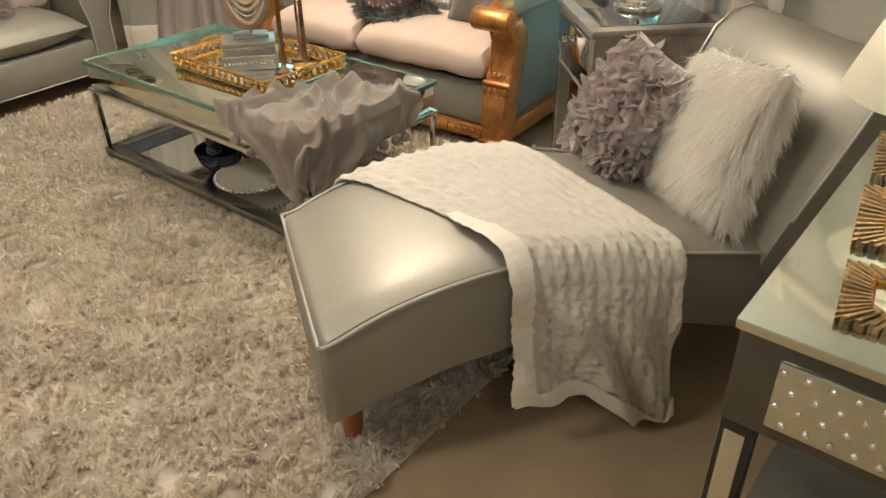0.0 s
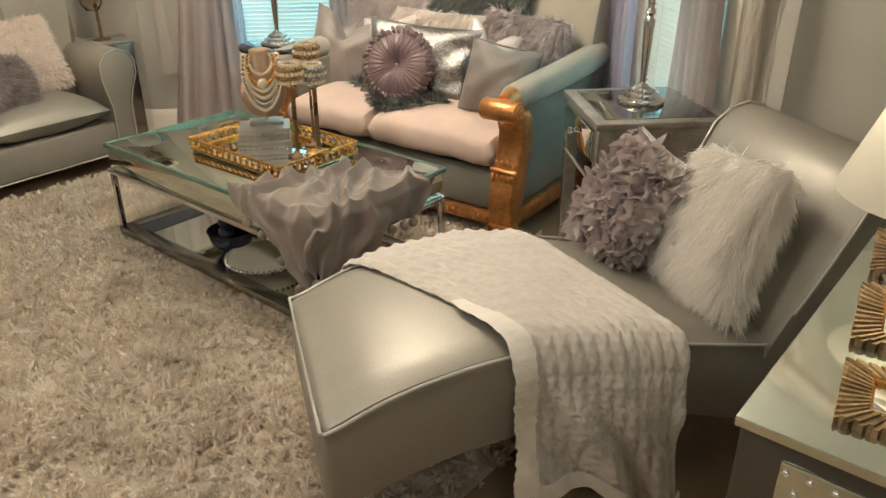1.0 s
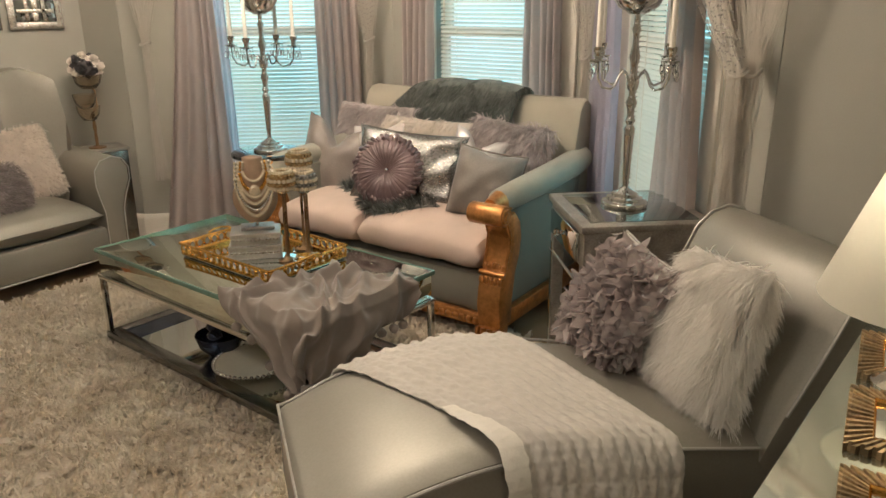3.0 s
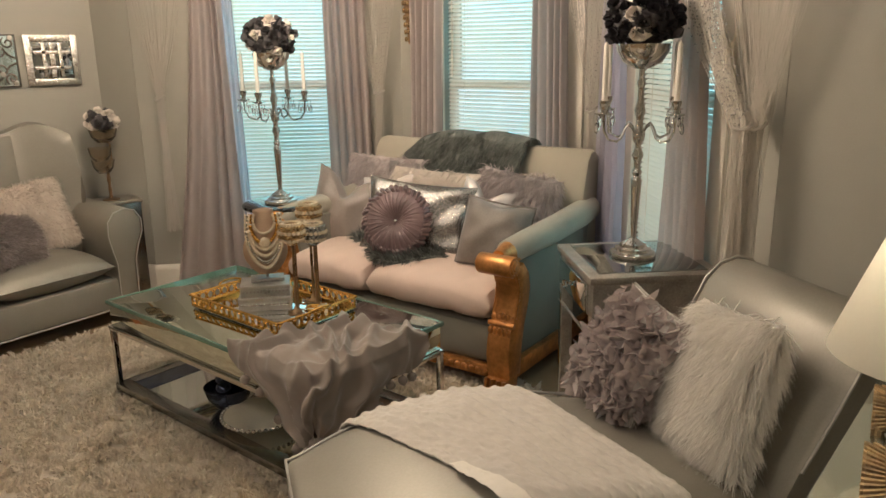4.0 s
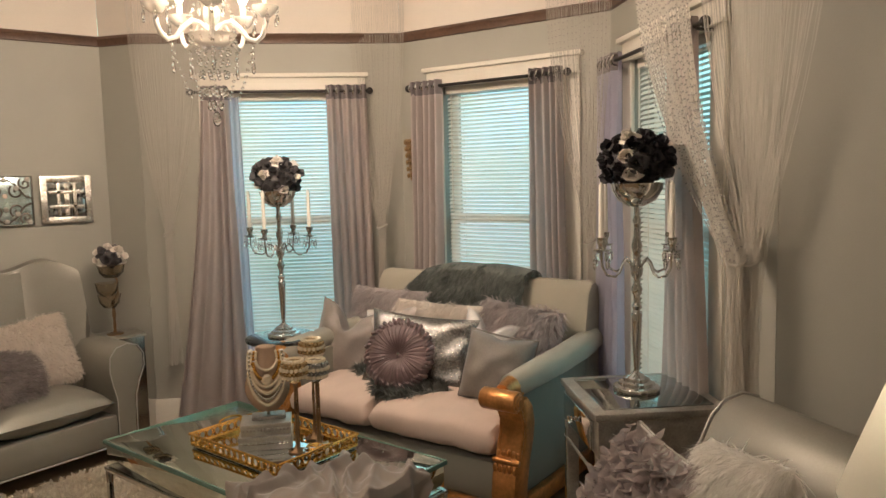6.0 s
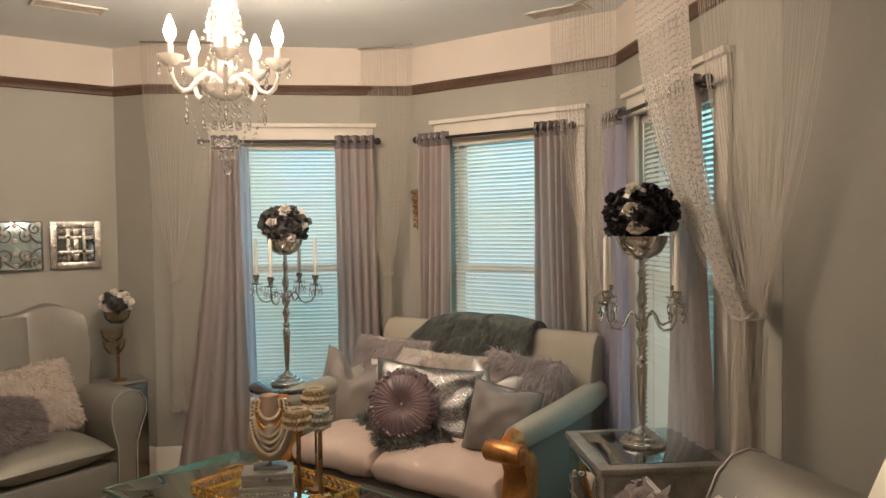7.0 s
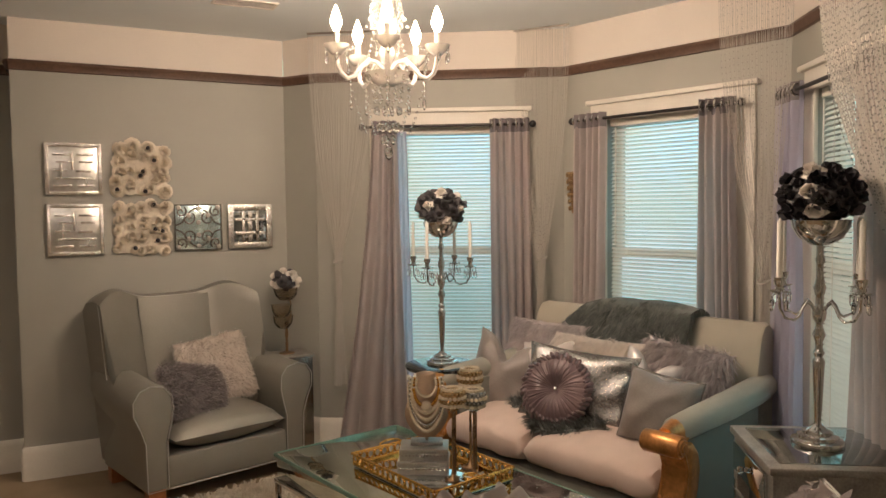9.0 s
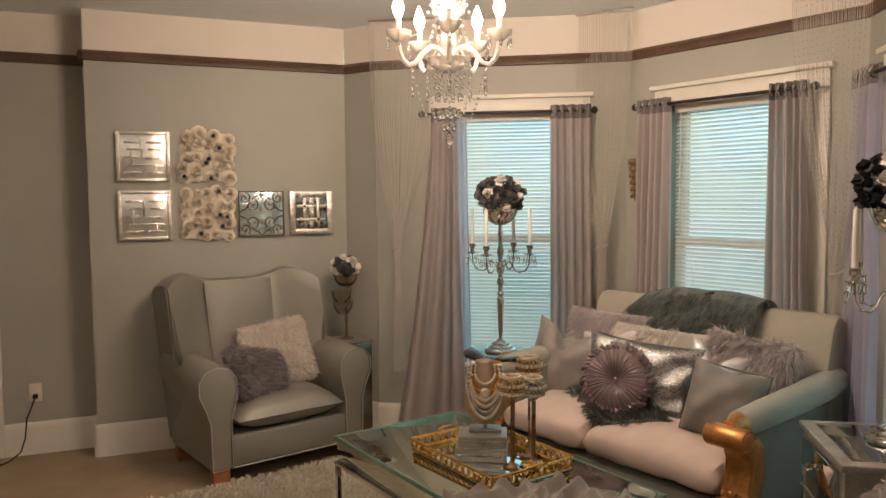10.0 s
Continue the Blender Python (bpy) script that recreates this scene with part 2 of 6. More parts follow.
def window(name, m, hole):
    """Sash window with casing, head board, sill and two sashes, in its wall's frame."""
    x0, x1, z0, z1 = hole
    win = new(name)
    win.matrix_world = m
    tagged(win, "white painted sash window with wide casing and capped head board", "window", kind="structure")
    for nm, lo, hi in (("casing", (x0 - 0.105, -0.022, z0 - 0.03), (x0 + 0.005, 0.0, z1)), ("casing", (x1 - 0.005, -0.022, z0 - 0.03), (x1 + 0.105, 0.0, z1)),
                       ("head_board", (x0 - 0.105, -0.024, z1), (x1 + 0.105, 0.0, z1 + 0.092)), ("head_cap", (x0 - 0.125, -0.05, z1 + 0.092), (x1 + 0.125, 0.0, z1 + 0.118)),
                       ("head_fillet", (x0 - 0.112, -0.034, z1 - 0.004), (x1 + 0.112, -0.001, z1 + 0.012)),
                       ("window_sill", (x0 - 0.13, -0.055, z0 - 0.03), (x1 + 0.13, 0.1, z0)), ("apron", (x0 - 0.10, -0.02, z0 - 0.12), (x1 + 0.10, 0.0, z0 - 0.03))):
        bm = bmesh.new()
        box(bm, lo, hi, 0.004)
        part(nm, bm, TRIM, win)
    for nm, y, a, b in (("upper_sash", 0.10, (z0 + z1) / 2 - 0.02, z1), ("lower_sash", 0.065, z0, (z0 + z1) / 2 + 0.02)):
        bm = bmesh.new()
        w = 0.045
        box(bm, (x0, y, a), (x0 + w, y + 0.03, b)), box(bm, (x1 - w, y, a), (x1, y + 0.03, b))
        box(bm, (x0 + w, y, a), (x1 - w, y + 0.03, a + w)), box(bm, (x0 + w, y, b - w), (x1 - w, y + 0.03, b))
        s = part(nm, bm, TRIM, win)
        bm = bmesh.new()
        box(bm, (x0 + w, y + 0.013, a + w), (x1 - w, y + 0.017, b - w))
        p = part("pane", bm, GLASS, s, smooth=False)
        p.visible_shadow = False
    return win


def blind(m, hole):
    """Venetian blind of separate slats with head rail, bottom rail, ladder cords and wand."""
    x0, x1, z0, z1 = hole
    b = thing("venetian_blind", (0, 0, 0), 0, "white venetian blind lowered with slats nearly closed", "blind", "window blinds")
    b.matrix_world = m
    bm = bmesh.new()
    box(bm, (x0 + 0.012, 0.008, z1 - 0.045), (x1 - 0.012, 0.05, z1 - 0.002), 0.004)
    part("head_rail", bm, TRIM, b)
    bm = bmesh.new()
    pr = [(-0.0128, -0.0004), (-0.007, 0.0012), (0, 0.0019), (0.007, 0.0012), (0.0128, -0.0004), (0.007, 0.0004), (0, 0.0011), (-0.007, 0.0004)]
    c, s = math.cos(radians(44)), math.sin(radians(44))
    prism(bm, [(y * c - z * s, y * s + z * c) for y, z in pr], x0 + 0.016, x1 - 0.016, "x")
    first = part("slat", bm, SLAT, b)
    n = 64
    first.location = (0, 0.03, z1 - 0.07)
    for i in range(1, n):
        o = first.copy()
        scene.collection.objects.link(o)
        o.parent = b
        o.location = (0, 0.03 + 0.0012 * math.sin(i * 2.7), z1 - 0.07 - 0.0234 * i)
        o.rotation_euler = (0.06 * math.sin(i * 1.9), 0, 0)
    bm = bmesh.new()
    box(bm, (x0 + 0.016, 0.018, z0 + 0.012), (x1 - 0.016, 0.042, z0 + 0.03), 0.004)
    part("bottom_rail", bm, TRIM, b)
    for f in (0.17, 0.83):
        x = x0 + f * (x1 - x0)
        bm = bmesh.new()
        for dy in (0.014, 0.048):
            tube(bm, [(x, dy, z0 + 0.03), (x, dy, z1 - 0.04)], 0.0016, 5)
        part("ladder_cord", bm, TRIM, b)
    bm = bmesh.new()
    tube(bm, [(x0 + 0.06, 0.0, z1 - 0.05), (x0 + 0.06, -0.002, z1 - 0.75)], 0.004, 6)
    part("wand", bm, TRIM, b)
    return b


for i, nm in enumerate(("wall_bay_a", "wall_bay_b", "wall_bay_c")):
    window("window_%d" % (i + 1), BAY[nm], HOLES[nm])
    blind(BAY[nm], HOLES[nm])

# daylight and greenery far outside, plain
bm = bmesh.new()
pts = [(6.5 * math.cos(radians(a)), 6.5 * math.sin(radians(a))) for a in range(-80, 121, 8)]
lo = [bm.verts.new((2 + x, 3 + y, -1.5)) for x, y in pts]
hi = [bm.verts.new((2 + x, 3 + y, 6.5)) for x, y in pts]
for i in range(len(pts) - 1):
    bm.faces.new((lo[i], hi[i], hi[i + 1], lo[i + 1]))
DAY = glow("outdoor_haze", (0.5, 0.8, 0.86), 1.75)
dn = DAY.node_tree.nodes
haze, tone, where = dn.new("ShaderNodeTexNoise"), dn.new("ShaderNodeValToRGB"), dn.new("ShaderNodeTexCoord")
haze.inputs["Scale"].default_value, haze.inputs["Detail"].default_value = 0.9, 6
tone.color_ramp.elements[0].position, tone.color_ramp.elements[0].color = 0.36, (0.38, 0.62, 0.44, 1)
tone.color_ramp.elements[1].position, tone.color_ramp.elements[1].color = 0.60, (0.38, 0.78, 0.95, 1)
DAY.node_tree.links.new(where.outputs["Object"], haze.inputs[0])
DAY.node_tree.links.new(haze.outputs[0], tone.inputs[0])
DAY.node_tree.links.new(tone.outputs[0], dn["Principled BSDF"].inputs["Emission Color"])
tagged(part("backdrop", bm, DAY), "pale blue-green daylight outdoors behind the windows", "backdrop", kind="structure")
bm = bmesh.new()
box(bm, (-60, -60, -0.9), (60, 60, -0.8))
tagged(part("ground", bm, mat("lawn", (0.06, 0.10, 0.04), 0.9), smooth=False), "green lawn outside the house", "ground", kind="structure")


# ---- cloth, fur and cushions ----
LEATHER = mat("silver_grey_leather", (0.265, 0.248, 0.21), 0.45, 0.32, var=0.10, scale=4, bump=0.14, fine=150, spec=0.6)
PIPING = mat("pale_silver_piping", (0.44, 0.42, 0.39), 0.4, 0.2, bump=0)
LEGWOOD = mat("orange_brown_wood", (0.33, 0.12, 0.04), 0.4, var=0.3, scale=18, bump=0.1)
WHITEFUR = sheer("white_fur", (0.97, 0.94, 0.90), 0.48, 0.8, var=0.05, scale=20, bump=0, island=0.8)
LILACFUR = mat("grey_lilac_fur", (0.50, 0.435, 0.42), 0.85, var=0.12, scale=20, bump=0, island=0.9, sheen=0.3)
MAUVEFUR = mat("mauve_grey_fur", (0.31, 0.265, 0.255), 0.85, var=0.25, scale=20, bump=0, island=0.9, sheen=0.3)
DARKFUR = mat("charcoal_fur", (0.13, 0.138, 0.124), 0.85, var=0.4, scale=20, bump=0, island=0.9, sheen=0.2)
CREAMFUR = sheer("cream_fur", (0.84, 0.77, 0.70), 0.35, 0.85, var=0.1, scale=20, bump=0, island=0.8)
TULLE = sheer("grey_mauve_tulle", (0.54, 0.475, 0.46), 0.45, 0.9, var=0.2, scale=14, bump=0.1)
KNIT = mat("cream_cable_knit", (0.57, 0.53, 0.475), 0.95, var=0.08, scale=30, bump=0.6, fine=420, sheen=0.3)
SHERPA = mat("ivory_sherpa", (0.78, 0.74, 0.66), 0.95, var=0.06, scale=40, bump=1.0, fine=300, sheen=0.3)
THROW = mat("taupe_grey_jersey", (0.22, 0.182, 0.155), 0.9, var=0.08, scale=12, bump=0.2, fine=400, sheen=0.3)
VELVET = mat("taupe_velvet", (0.19, 0.165, 0.145), 0.55, var=0.16, scale=7, bump=0.1, sheen=0.25)
SATIN = mat("silver_satin", (0.62, 0.59, 0.57), 0.3, 0.2, var=0.1, bump=0.1)
BLUSH = mat("blush_linen", (0.62, 0.485, 0.41), 0.9, var=0.07, scale=9, bump=0.3, fine=420, sheen=0.2)
PLUM = mat("plum_pleated_satin", (0.145, 0.095, 0.095), 0.40, var=0.18, scale=12, bump=0.1, sheen=0.1)
SEQUIN = mat("silver_sequin", (0.34, 0.325, 0.31), 0.24, 0.9, var=0.75, scale=95, bump=1.0, fine=230)
rng = np.random.default_rng(7)


def strands(bm, count, length, width, comb=(0, 0, -0.5), spread=0.5, lift=1.0, segs=2):
    """Loose tapered strands rooted all over a mesh, bent along comb."""
    bm.faces.ensure_lookup_table()
    tris = bm.calc_loop_triangles()
    P = np.array([[l.vert.co[:] for l in t] for t in tris])
    N = np.cross(P[:, 1] - P[:, 0], P[:, 2] - P[:, 0])
    A = np.linalg.norm(N, axis=1)
    N = N / np.maximum(A, 1e-12)[:, None]
    k = rng.choice(len(P), count, p=A / A.sum())
    r1, r2 = np.sqrt(rng.random(count)), rng.random(count)
    root = P[k, 0] * (1 - r1)[:, None] + P[k, 1] * (r1 * (1 - r2))[:, None] + P[k, 2] * (r1 * r2)[:, None]
    n = N[k]
    clump = np.array([noise.noise_vector(Vector(p * 22.0))[:] for p in root])
    d = n * lift + np.array(comb) + clump * spread * 1.5 + rng.normal(0, spread * 0.45, (count, 3))
    d /= np.linalg.norm(d, axis=1)[:, None]
    side = np.cross(d, rng.normal(size=(count, 3)))
    side /= np.maximum(np.linalg.norm(side, axis=1), 1e-9)[:, None]
    ln = length * (0.55 + 0.6 * rng.random(count))[:, None]
    down = np.array(comb) * 0.6
    w = width * (0.6 + 0.8 * rng.random(count))[:, None]
    a, b = root - side * w, root + side * w
    mid = root + d * ln * 0.55
    c, e = mid - side * w * 0.8, mid + side * w * 0.8
    tip = mid + (d + down + rng.normal(0, 0.15, (count, 3))) * ln * 0.5
    V = np.stack([a, b, c, e, tip], 1).reshape(-1, 3)
    i = np.arange(count)[:, None] * 5
    quads = (i + np.array([0, 1, 3, 2])).tolist()
    tip_t = (i + np.array([2, 3, 4])).tolist()
    return V.tolist(), quads + tip_t


def cushion(w, h, t, pinch=0.06, n=22, wrinkle=0.006, seed=0.0, chop=0.0):
    """A filled cushion lying in x (width) and z (height), thick in y."""
    bm = bmesh.new()
    def side(sign):
        g = []
        for i in range(n + 1):
            row = []
            for j in range(n + 1):
                u, v = 2 * i / n - 1, 2 * j / n - 1
                e = max(0.0, (1 - abs(u) ** 2.6)) * max(0.0, (1 - abs(v) ** 2.6))
                y = sign * t / 2 * e ** 0.5
                sx = 1 - pinch * (1 - v * v) * abs(u) ** 3
                sz = 1 - pinch * (1 - u * u) * abs(v) ** 3
                wr = wrinkle * nz(u * 2.2 + seed, v * 2.2, sign + seed) * 2 * min(1, e * 3)
                dent = chop * math.exp(-(u / 0.34) ** 2) * max(0.0, (v + 0.5) / 1.5) ** 2
                row.append(bm.verts.new((u * w / 2 * sx * (1 - 0.5 * dent), (y + wr) * (1 + 1.5 * dent), v * h / 2 * sz - dent * h)))
            g.append(row)
        for i in range(n):
            for j in range(n):
                q = (g[i][j], g[i + 1][j], g[i + 1][j + 1], g[i][j + 1])
                bm.faces.new(q if sign < 0 else q[::-1])
    side(-1), side(1)
    bmesh.ops.remove_doubles(bm, verts=bm.verts[:], dist=1e-5)
    return bm


def piping_of(w, h, pinch, r=0.005, n=14):
    pts = []
    for k in range(4 * n):
        s, f = k // n, 2 * (k % n) / n - 1
        u, v = ((f, -1), (1, f), (-f, 1), (-1, -f))[s]
        pts.append((u * w / 2 * (1 - pinch * (1 - v * v) * abs(u) ** 3), 0, v * h / 2 * (1 - pinch * (1 - u * u) * abs(v) ** 3)))
    bm = bmesh.new()
    tube(bm, pts, r, 6, True)
    return bm


def pillow(name, m, size, material, label, fur=None, pipe=None, seed=0.0, pinch=0.06, wrinkle=0.006, chop=0.0):
    ob = new(name)
    ob.matrix_world = m
    tagged(ob, label, "pillow")
    bm = cushion(*size, pinch=pinch, seed=seed, wrinkle=wrinkle, chop=chop)
    st = strands(bm, *fur) if fur else None
    part("cover", bm, material, ob)
    if fur:
        tagged(part("fur", st, material, ob), kind="stuff")
    if pipe:
        part("piping", piping_of(size[0], size[1], pinch), pipe, ob)
    return ob


# ---- shaggy rug ----
T = pose(1.24, 2.77, 0, 0, 0, 12.5)


def tufts(x0, x1, y0, y1, count, per, height, width):
    """Twisted tufts of pile: strands that share a root and a lean, fanned out at the tip."""
    root = np.stack([rng.uniform(x0, x1, count), rng.uniform(y0, y1, count), np.full(count, 0.012)], 1)
    lean = np.array([noise.noise_vector(Vector(p * 9.0))[:] for p in root]) * 0.55 + rng.normal(0, 0.34, (count, 3))
    lean[:, 2] = 1.0
    tall = height * rng.uniform(0.6, 1.25, count)
    n = count * per
    base = np.repeat(root, per, 0) + rng.normal(0, 0.0075, (n, 3)) * (1, 1, 0)
    d = np.repeat(lean, per, 0) + rng.normal(0, 0.17, (n, 3))
    d /= np.linalg.norm(d, axis=1)[:, None]
    side = np.cross(d, rng.normal(size=(n, 3)))
    side /= np.maximum(np.linalg.norm(side, axis=1), 1e-9)[:, None]
    ln = np.repeat(tall, per)[:, None] * rng.uniform(0.75, 1.15, (n, 1))
    w = width * rng.uniform(0.6, 1.3, (n, 1))
    mid = base + d * ln * 0.6
    tip = mid + (d * (1.3, 1.3, 0.35) + rng.normal(0, 0.20, (n, 3))) * ln * 0.5
    tip[:, 2] = np.maximum(tip[:, 2], 0.016)
    V = np.stack([base - side * w, base + side * w, mid - side * w, mid + side * w, tip], 1).reshape(-1, 3)
    i = np.arange(n)[:, None] * 5
    return V.tolist(), (i + np.array([0, 1, 3, 2])).tolist() + (i + np.array([2, 3, 4])).tolist()


RUG = sheer("shaggy_greige_pile", (0.80, 0.71, 0.58), 0.48, 0.95, var=0.34, scale=4.2, bump=0, island=0.5, second=(1.0, 0.96, 0.86))
rug = thing("shag_rug", (1.24, 2.77, 0), 12.5, "thick shaggy rug in mottled cream and grey-brown", "rug")
bm = sheet(lambda u, v: (-1.8 + 2.66 * u, -1.54 + 3.06 * v, 0.010 + 0.006 * nz(u * 60, v * 70)), 60, 66)
part("pile_base", bm, RUG, rug)
tagged(part("shag", tufts(-1.8, 0.86, -1.54, 1.52, 15500, 10, 0.034, 0.0040), RUG, rug), kind="stuff")

# ---- chaise ----
CH = (0.56, 1.13, 0)
TOPS = [(0.0, 0.425), (0.1, 0.478), (0.2, 0.512), (0.33, 0.54), (0.5, 0.556), (0.68, 0.537), (0.9, 0.49), (1.13, 0.445), (1.3, 0.43)]
BOTS = [(0.0, 0.19), (0.08, 0.225), (0.27, 0.288), (0.47, 0.32), (0.7, 0.31), (0.91, 0.273), (1.05, 0.225), (1.2, 0.20), (1.3, 0.2)]


def along(table, s):
    for (a, p), (b, q) in zip(table, table[1:]):
        if s <= b:
            k = max(0.0, (s - a) / (b - a))
            return p + (q - p) * k
    return table[-1][1]


def smooth_along(table, s):
    return sum(along(table, s + d) for d in (-0.05, -0.025, 0, 0.025, 0.05)) / 5


CW = 0.62
chaise = thing("chaise_lounge", CH, -21.5, "silver-grey leather chaise lounge with arched base and rolled back", "chaise")


def chaise_body():
    bm = bmesh.new()
    secs = []
    n = 46
    for i in range(n + 1):
        s = 1.28 * i / n
        zt, zb = smooth_along(TOPS, s), smooth_along(BOTS, s)
        r = 0.055
        prof = [(0.0, zb), (0.0, zb + 0.05), (0.0, zt - r), (r * 0.3, zt - r * 0.3), (r, zt)]
        prof += [(CW * k, zt + 0.012 * math.sin(math.pi * k)) for k in (0.15, 0.3, 0.5, 0.7, 0.85)]
        prof += [(CW - r, zt), (CW - r * 0.3, zt - r * 0.3), (CW, zt - r), (CW, zb + 0.05), (CW, zb)]
        secs.append([bm.verts.new((s, y, z)) for y, z in prof])
    for a, b in zip(secs, secs[1:]):
        for k in range(len(a)):
            j = (k + 1) % len(a)
            bm.faces.new((a[k], b[k], b[j], a[j]))
    bm.faces.new(secs[0]), bm.faces.new(secs[-1][::-1])
    bmesh.ops.recalc_face_normals(bm, faces=bm.faces[:])
    es = [e for e in bm.edges if all(v in secs[0] for v in e.verts)]
    bmesh.ops.bevel(bm, geom=es, offset=0.018, segments=3, affect="EDGES", profile=0.5)
    return bm


part("seat", chaise_body(), LEATHER, chaise)
# backrest: a reclined slab that curls over at the top
def back_profile():
    front = [(1.10, 0.40), (1.16, 0.52), (1.23, 0.64), (1.285, 0.74), (1.32, 0.81), (1.37, 0.853), (1.43, 0.868), (1.49, 0.85), (1.525, 0.805), (1.52, 0.755), (1.48, 0.72)]
    rear = [(1.45, 0.66), (1.42, 0.55), (1.40, 0.42), (1.395, 0.28), (1.39, 0.19), (1.20, 0.19)]
    return front + rear
bm = bmesh.new()
prism(bm, back_profile(), -0.005, CW + 0.005, "y", 0.022)
part("backrest", bm, LEATHER, chaise)
for y in (0.004, CW - 0.004):
    bm = bmesh.new()
    tube(bm, [(0.004, y, smooth_along(TOPS, 0.0) - 0.012)] + [(s / 50 * 1.1 + 0.01, y, smooth_along(TOPS, s / 50 * 1.1) - 0.014) for s in range(51)], 0.0045, 6)
    part("piping", bm, PIPING, chaise)
    bm = bmesh.new()
    tube(bm, [(x + 0.004, -0.007 if y < 0.3 else CW + 0.007, z) for x, z in back_profile()[1:10]], 0.0045, 6)
    part("piping", bm, PIPING, chaise)
bm = bmesh.new()
tube(bm, [(0.0, 0.006 + (CW - 0.012) * k / 12, smooth_along(TOPS, 0.0) - 0.012 + 0.006 * math.sin(math.pi * k / 12)) for k in range(13)], 0.0045, 6)
part("piping", bm, PIPING, chaise)
for x, y in ((0.075, 0.14), (0.075, CW - 0.12), (1.28, 0.06), (1.28, CW - 0.06)):
    bm = bmesh.new()
    lathe(bm, [(0.0, 0.0), (0.02, 0.0), (0.024, 0.01), (0.034, 0.215), (0.0, 0.215)], (x, y, 0.0), 16)
    part("leg", bm, LEGWOOD, chaise, "tapered orange-brown wooden leg")

# cable-knit throw over the chaise
def step(a, b, x):
    k = min(1.0, max(0.0, (x - a) / (b - a)))
    return k * k * (3 - 2 * k)


def knit_point(u, v, off=0.0, cable=1.0):
    # u: from the far side over the seat, round its near edge and down; v: across
    far, arc, drop = 0.10, 0.15, 0.45
    flat = CW - 0.06
    d = u * (far + flat + arc + drop)
    over = min(1, max(0, (d - 0.08) / CW))
    down = max(0.0, d - far - flat - arc * 0.5)
    left = 0.15 + 0.31 * over + 0.02 * down
    right = 0.68 + 0.19 * over - 0.02 * down
    s = left + (right - left) * v
    zt = smooth_along(TOPS, s) + 0.022
    if d < far:
        y, z, ny, nzz = CW + 0.0135, zt - 0.03 - (far - d) * 0.8, 1, 0
    elif d < far + flat:
        y, z, ny, nzz = CW + far - d, zt, 0, 1
        k = max(0, (y - CW / 2) / (CW / 2))
        z -= 0.03 * k ** 5
        y = y + 0.02 * k
    else:
        a = min(math.pi / 2, (d - far - flat) / 0.095)
        rest = max(0.0, d - far - flat - arc)
        k = rest / drop
        # the wider half falls lower, to a rounded point, and lies in front of the narrow one
        low = 0.72 + 0.32 * step(0.35, 0.85, v) - 0.20 * step(0.88, 1.0, v) ** 2
        edge = 0.10 + 0.42 * k
        front = step(edge - 0.07, edge + 0.05, v)
        fold = 0.030 * front * min(1, k * 3 + 0.2) + 0.016 * math.sin((v - 0.45 * k) * 15) * min(1, k * 2.5) + 0.010 * nz(v * 5, k * 3, 7)
        y = 0.06 - 0.085 * math.sin(a) - 0.012 * k - max(-0.008, fold)
        z = zt - 0.085 * (1 - math.cos(a)) - rest * low
        z = max(0.03, z)
        s += (0.05 * k - 0.02) * front * min(1, k * 2) - 0.03 * k * step(0.85, 1.0, v)
        ny, nzz = -math.sin(a), math.cos(a)
    # twisted cables with purl gutters between
    c = v * 12
    f = c - math.floor(c) - 0.5
    tw = math.sin((d * 60) + (1 if int(c) % 2 else 0) * math.pi)
    h = cable * 0.0046 * max(0, 1 - (f * 3.2 - 0.7 * tw) ** 2) + cable * 0.0038 * max(0, 1 - (f * 3.2 + 0.9 * tw) ** 2)
    h += 0.0016 * math.sin(d * 260) * (0.4 + 0.6 * abs(f)) + 0.008 * nz(s, d, 2, 9)
    h += off
    return (s, y + ny * h, z + nzz * h)


throw = thing("knit_throw", CH, -21.5, "cream cable-knit throw with ivory sherpa edging draped over the chaise", "throw")
part("knit_cloth", sheet(lambda u, v: knit_point(u, v), 230, 120, 0.006), KNIT, throw)
part("sherpa_edge", sheet(lambda u, v: (lambda p: (p[0] - 0.012 + 0.006 * nz(u * 30, v * 5), p[1], p[2]))(knit_point(0.40 + 0.60 * u, 0.07 - (0.07 + 0.07 * min(1.0, u * 4)) * (1 - v), 0.013, 0.0)), 110, 8), SHERPA, throw, "ivory sherpa edging")
part("sherpa_hem", sheet(lambda u, v: knit_point(0.955 + 0.055 * u, -0.08 + 1.09 * v, 0.013, 0.0), 6, 60), SHERPA, throw, "ivory sherpa edging")


def chm(s, y, z, rx=0, ry=0, rz=0):
    """A pose in the chaise's own frame: s along it, y across."""
    return pose(*CH, 0, 0, -21.5) @ pose(s, y, z, rx, ry, rz)


# cushions leaning on the backrest
pillow("fur_pillow", chm(1.10, 0.24, 0.655, 0, 0, -90) @ pose(0, 0, 0, -20, 0, 0) @ pose(0, 0, 0, 0, -5, 0), (0.31, 0.40, 0.14), WHITEFUR, "fluffy white faux-fur pillow leaning on the chaise back",
       (24000, 0.058, 0.0014, (0.1, -0.1, -0.75), 0.28, 0.7))
rp = pillow("ruffle_pillow", chm(0.98, 0.48, 0.645, 0, 0, -80) @ pose(0, 0, 0, -30, 0, 0) @ pose(0, 0, 0, 0, 12, 0), (0.30, 0.36, 0.13), SATIN, "grey-mauve pillow covered in tulle ruffles", pipe=PIPING)
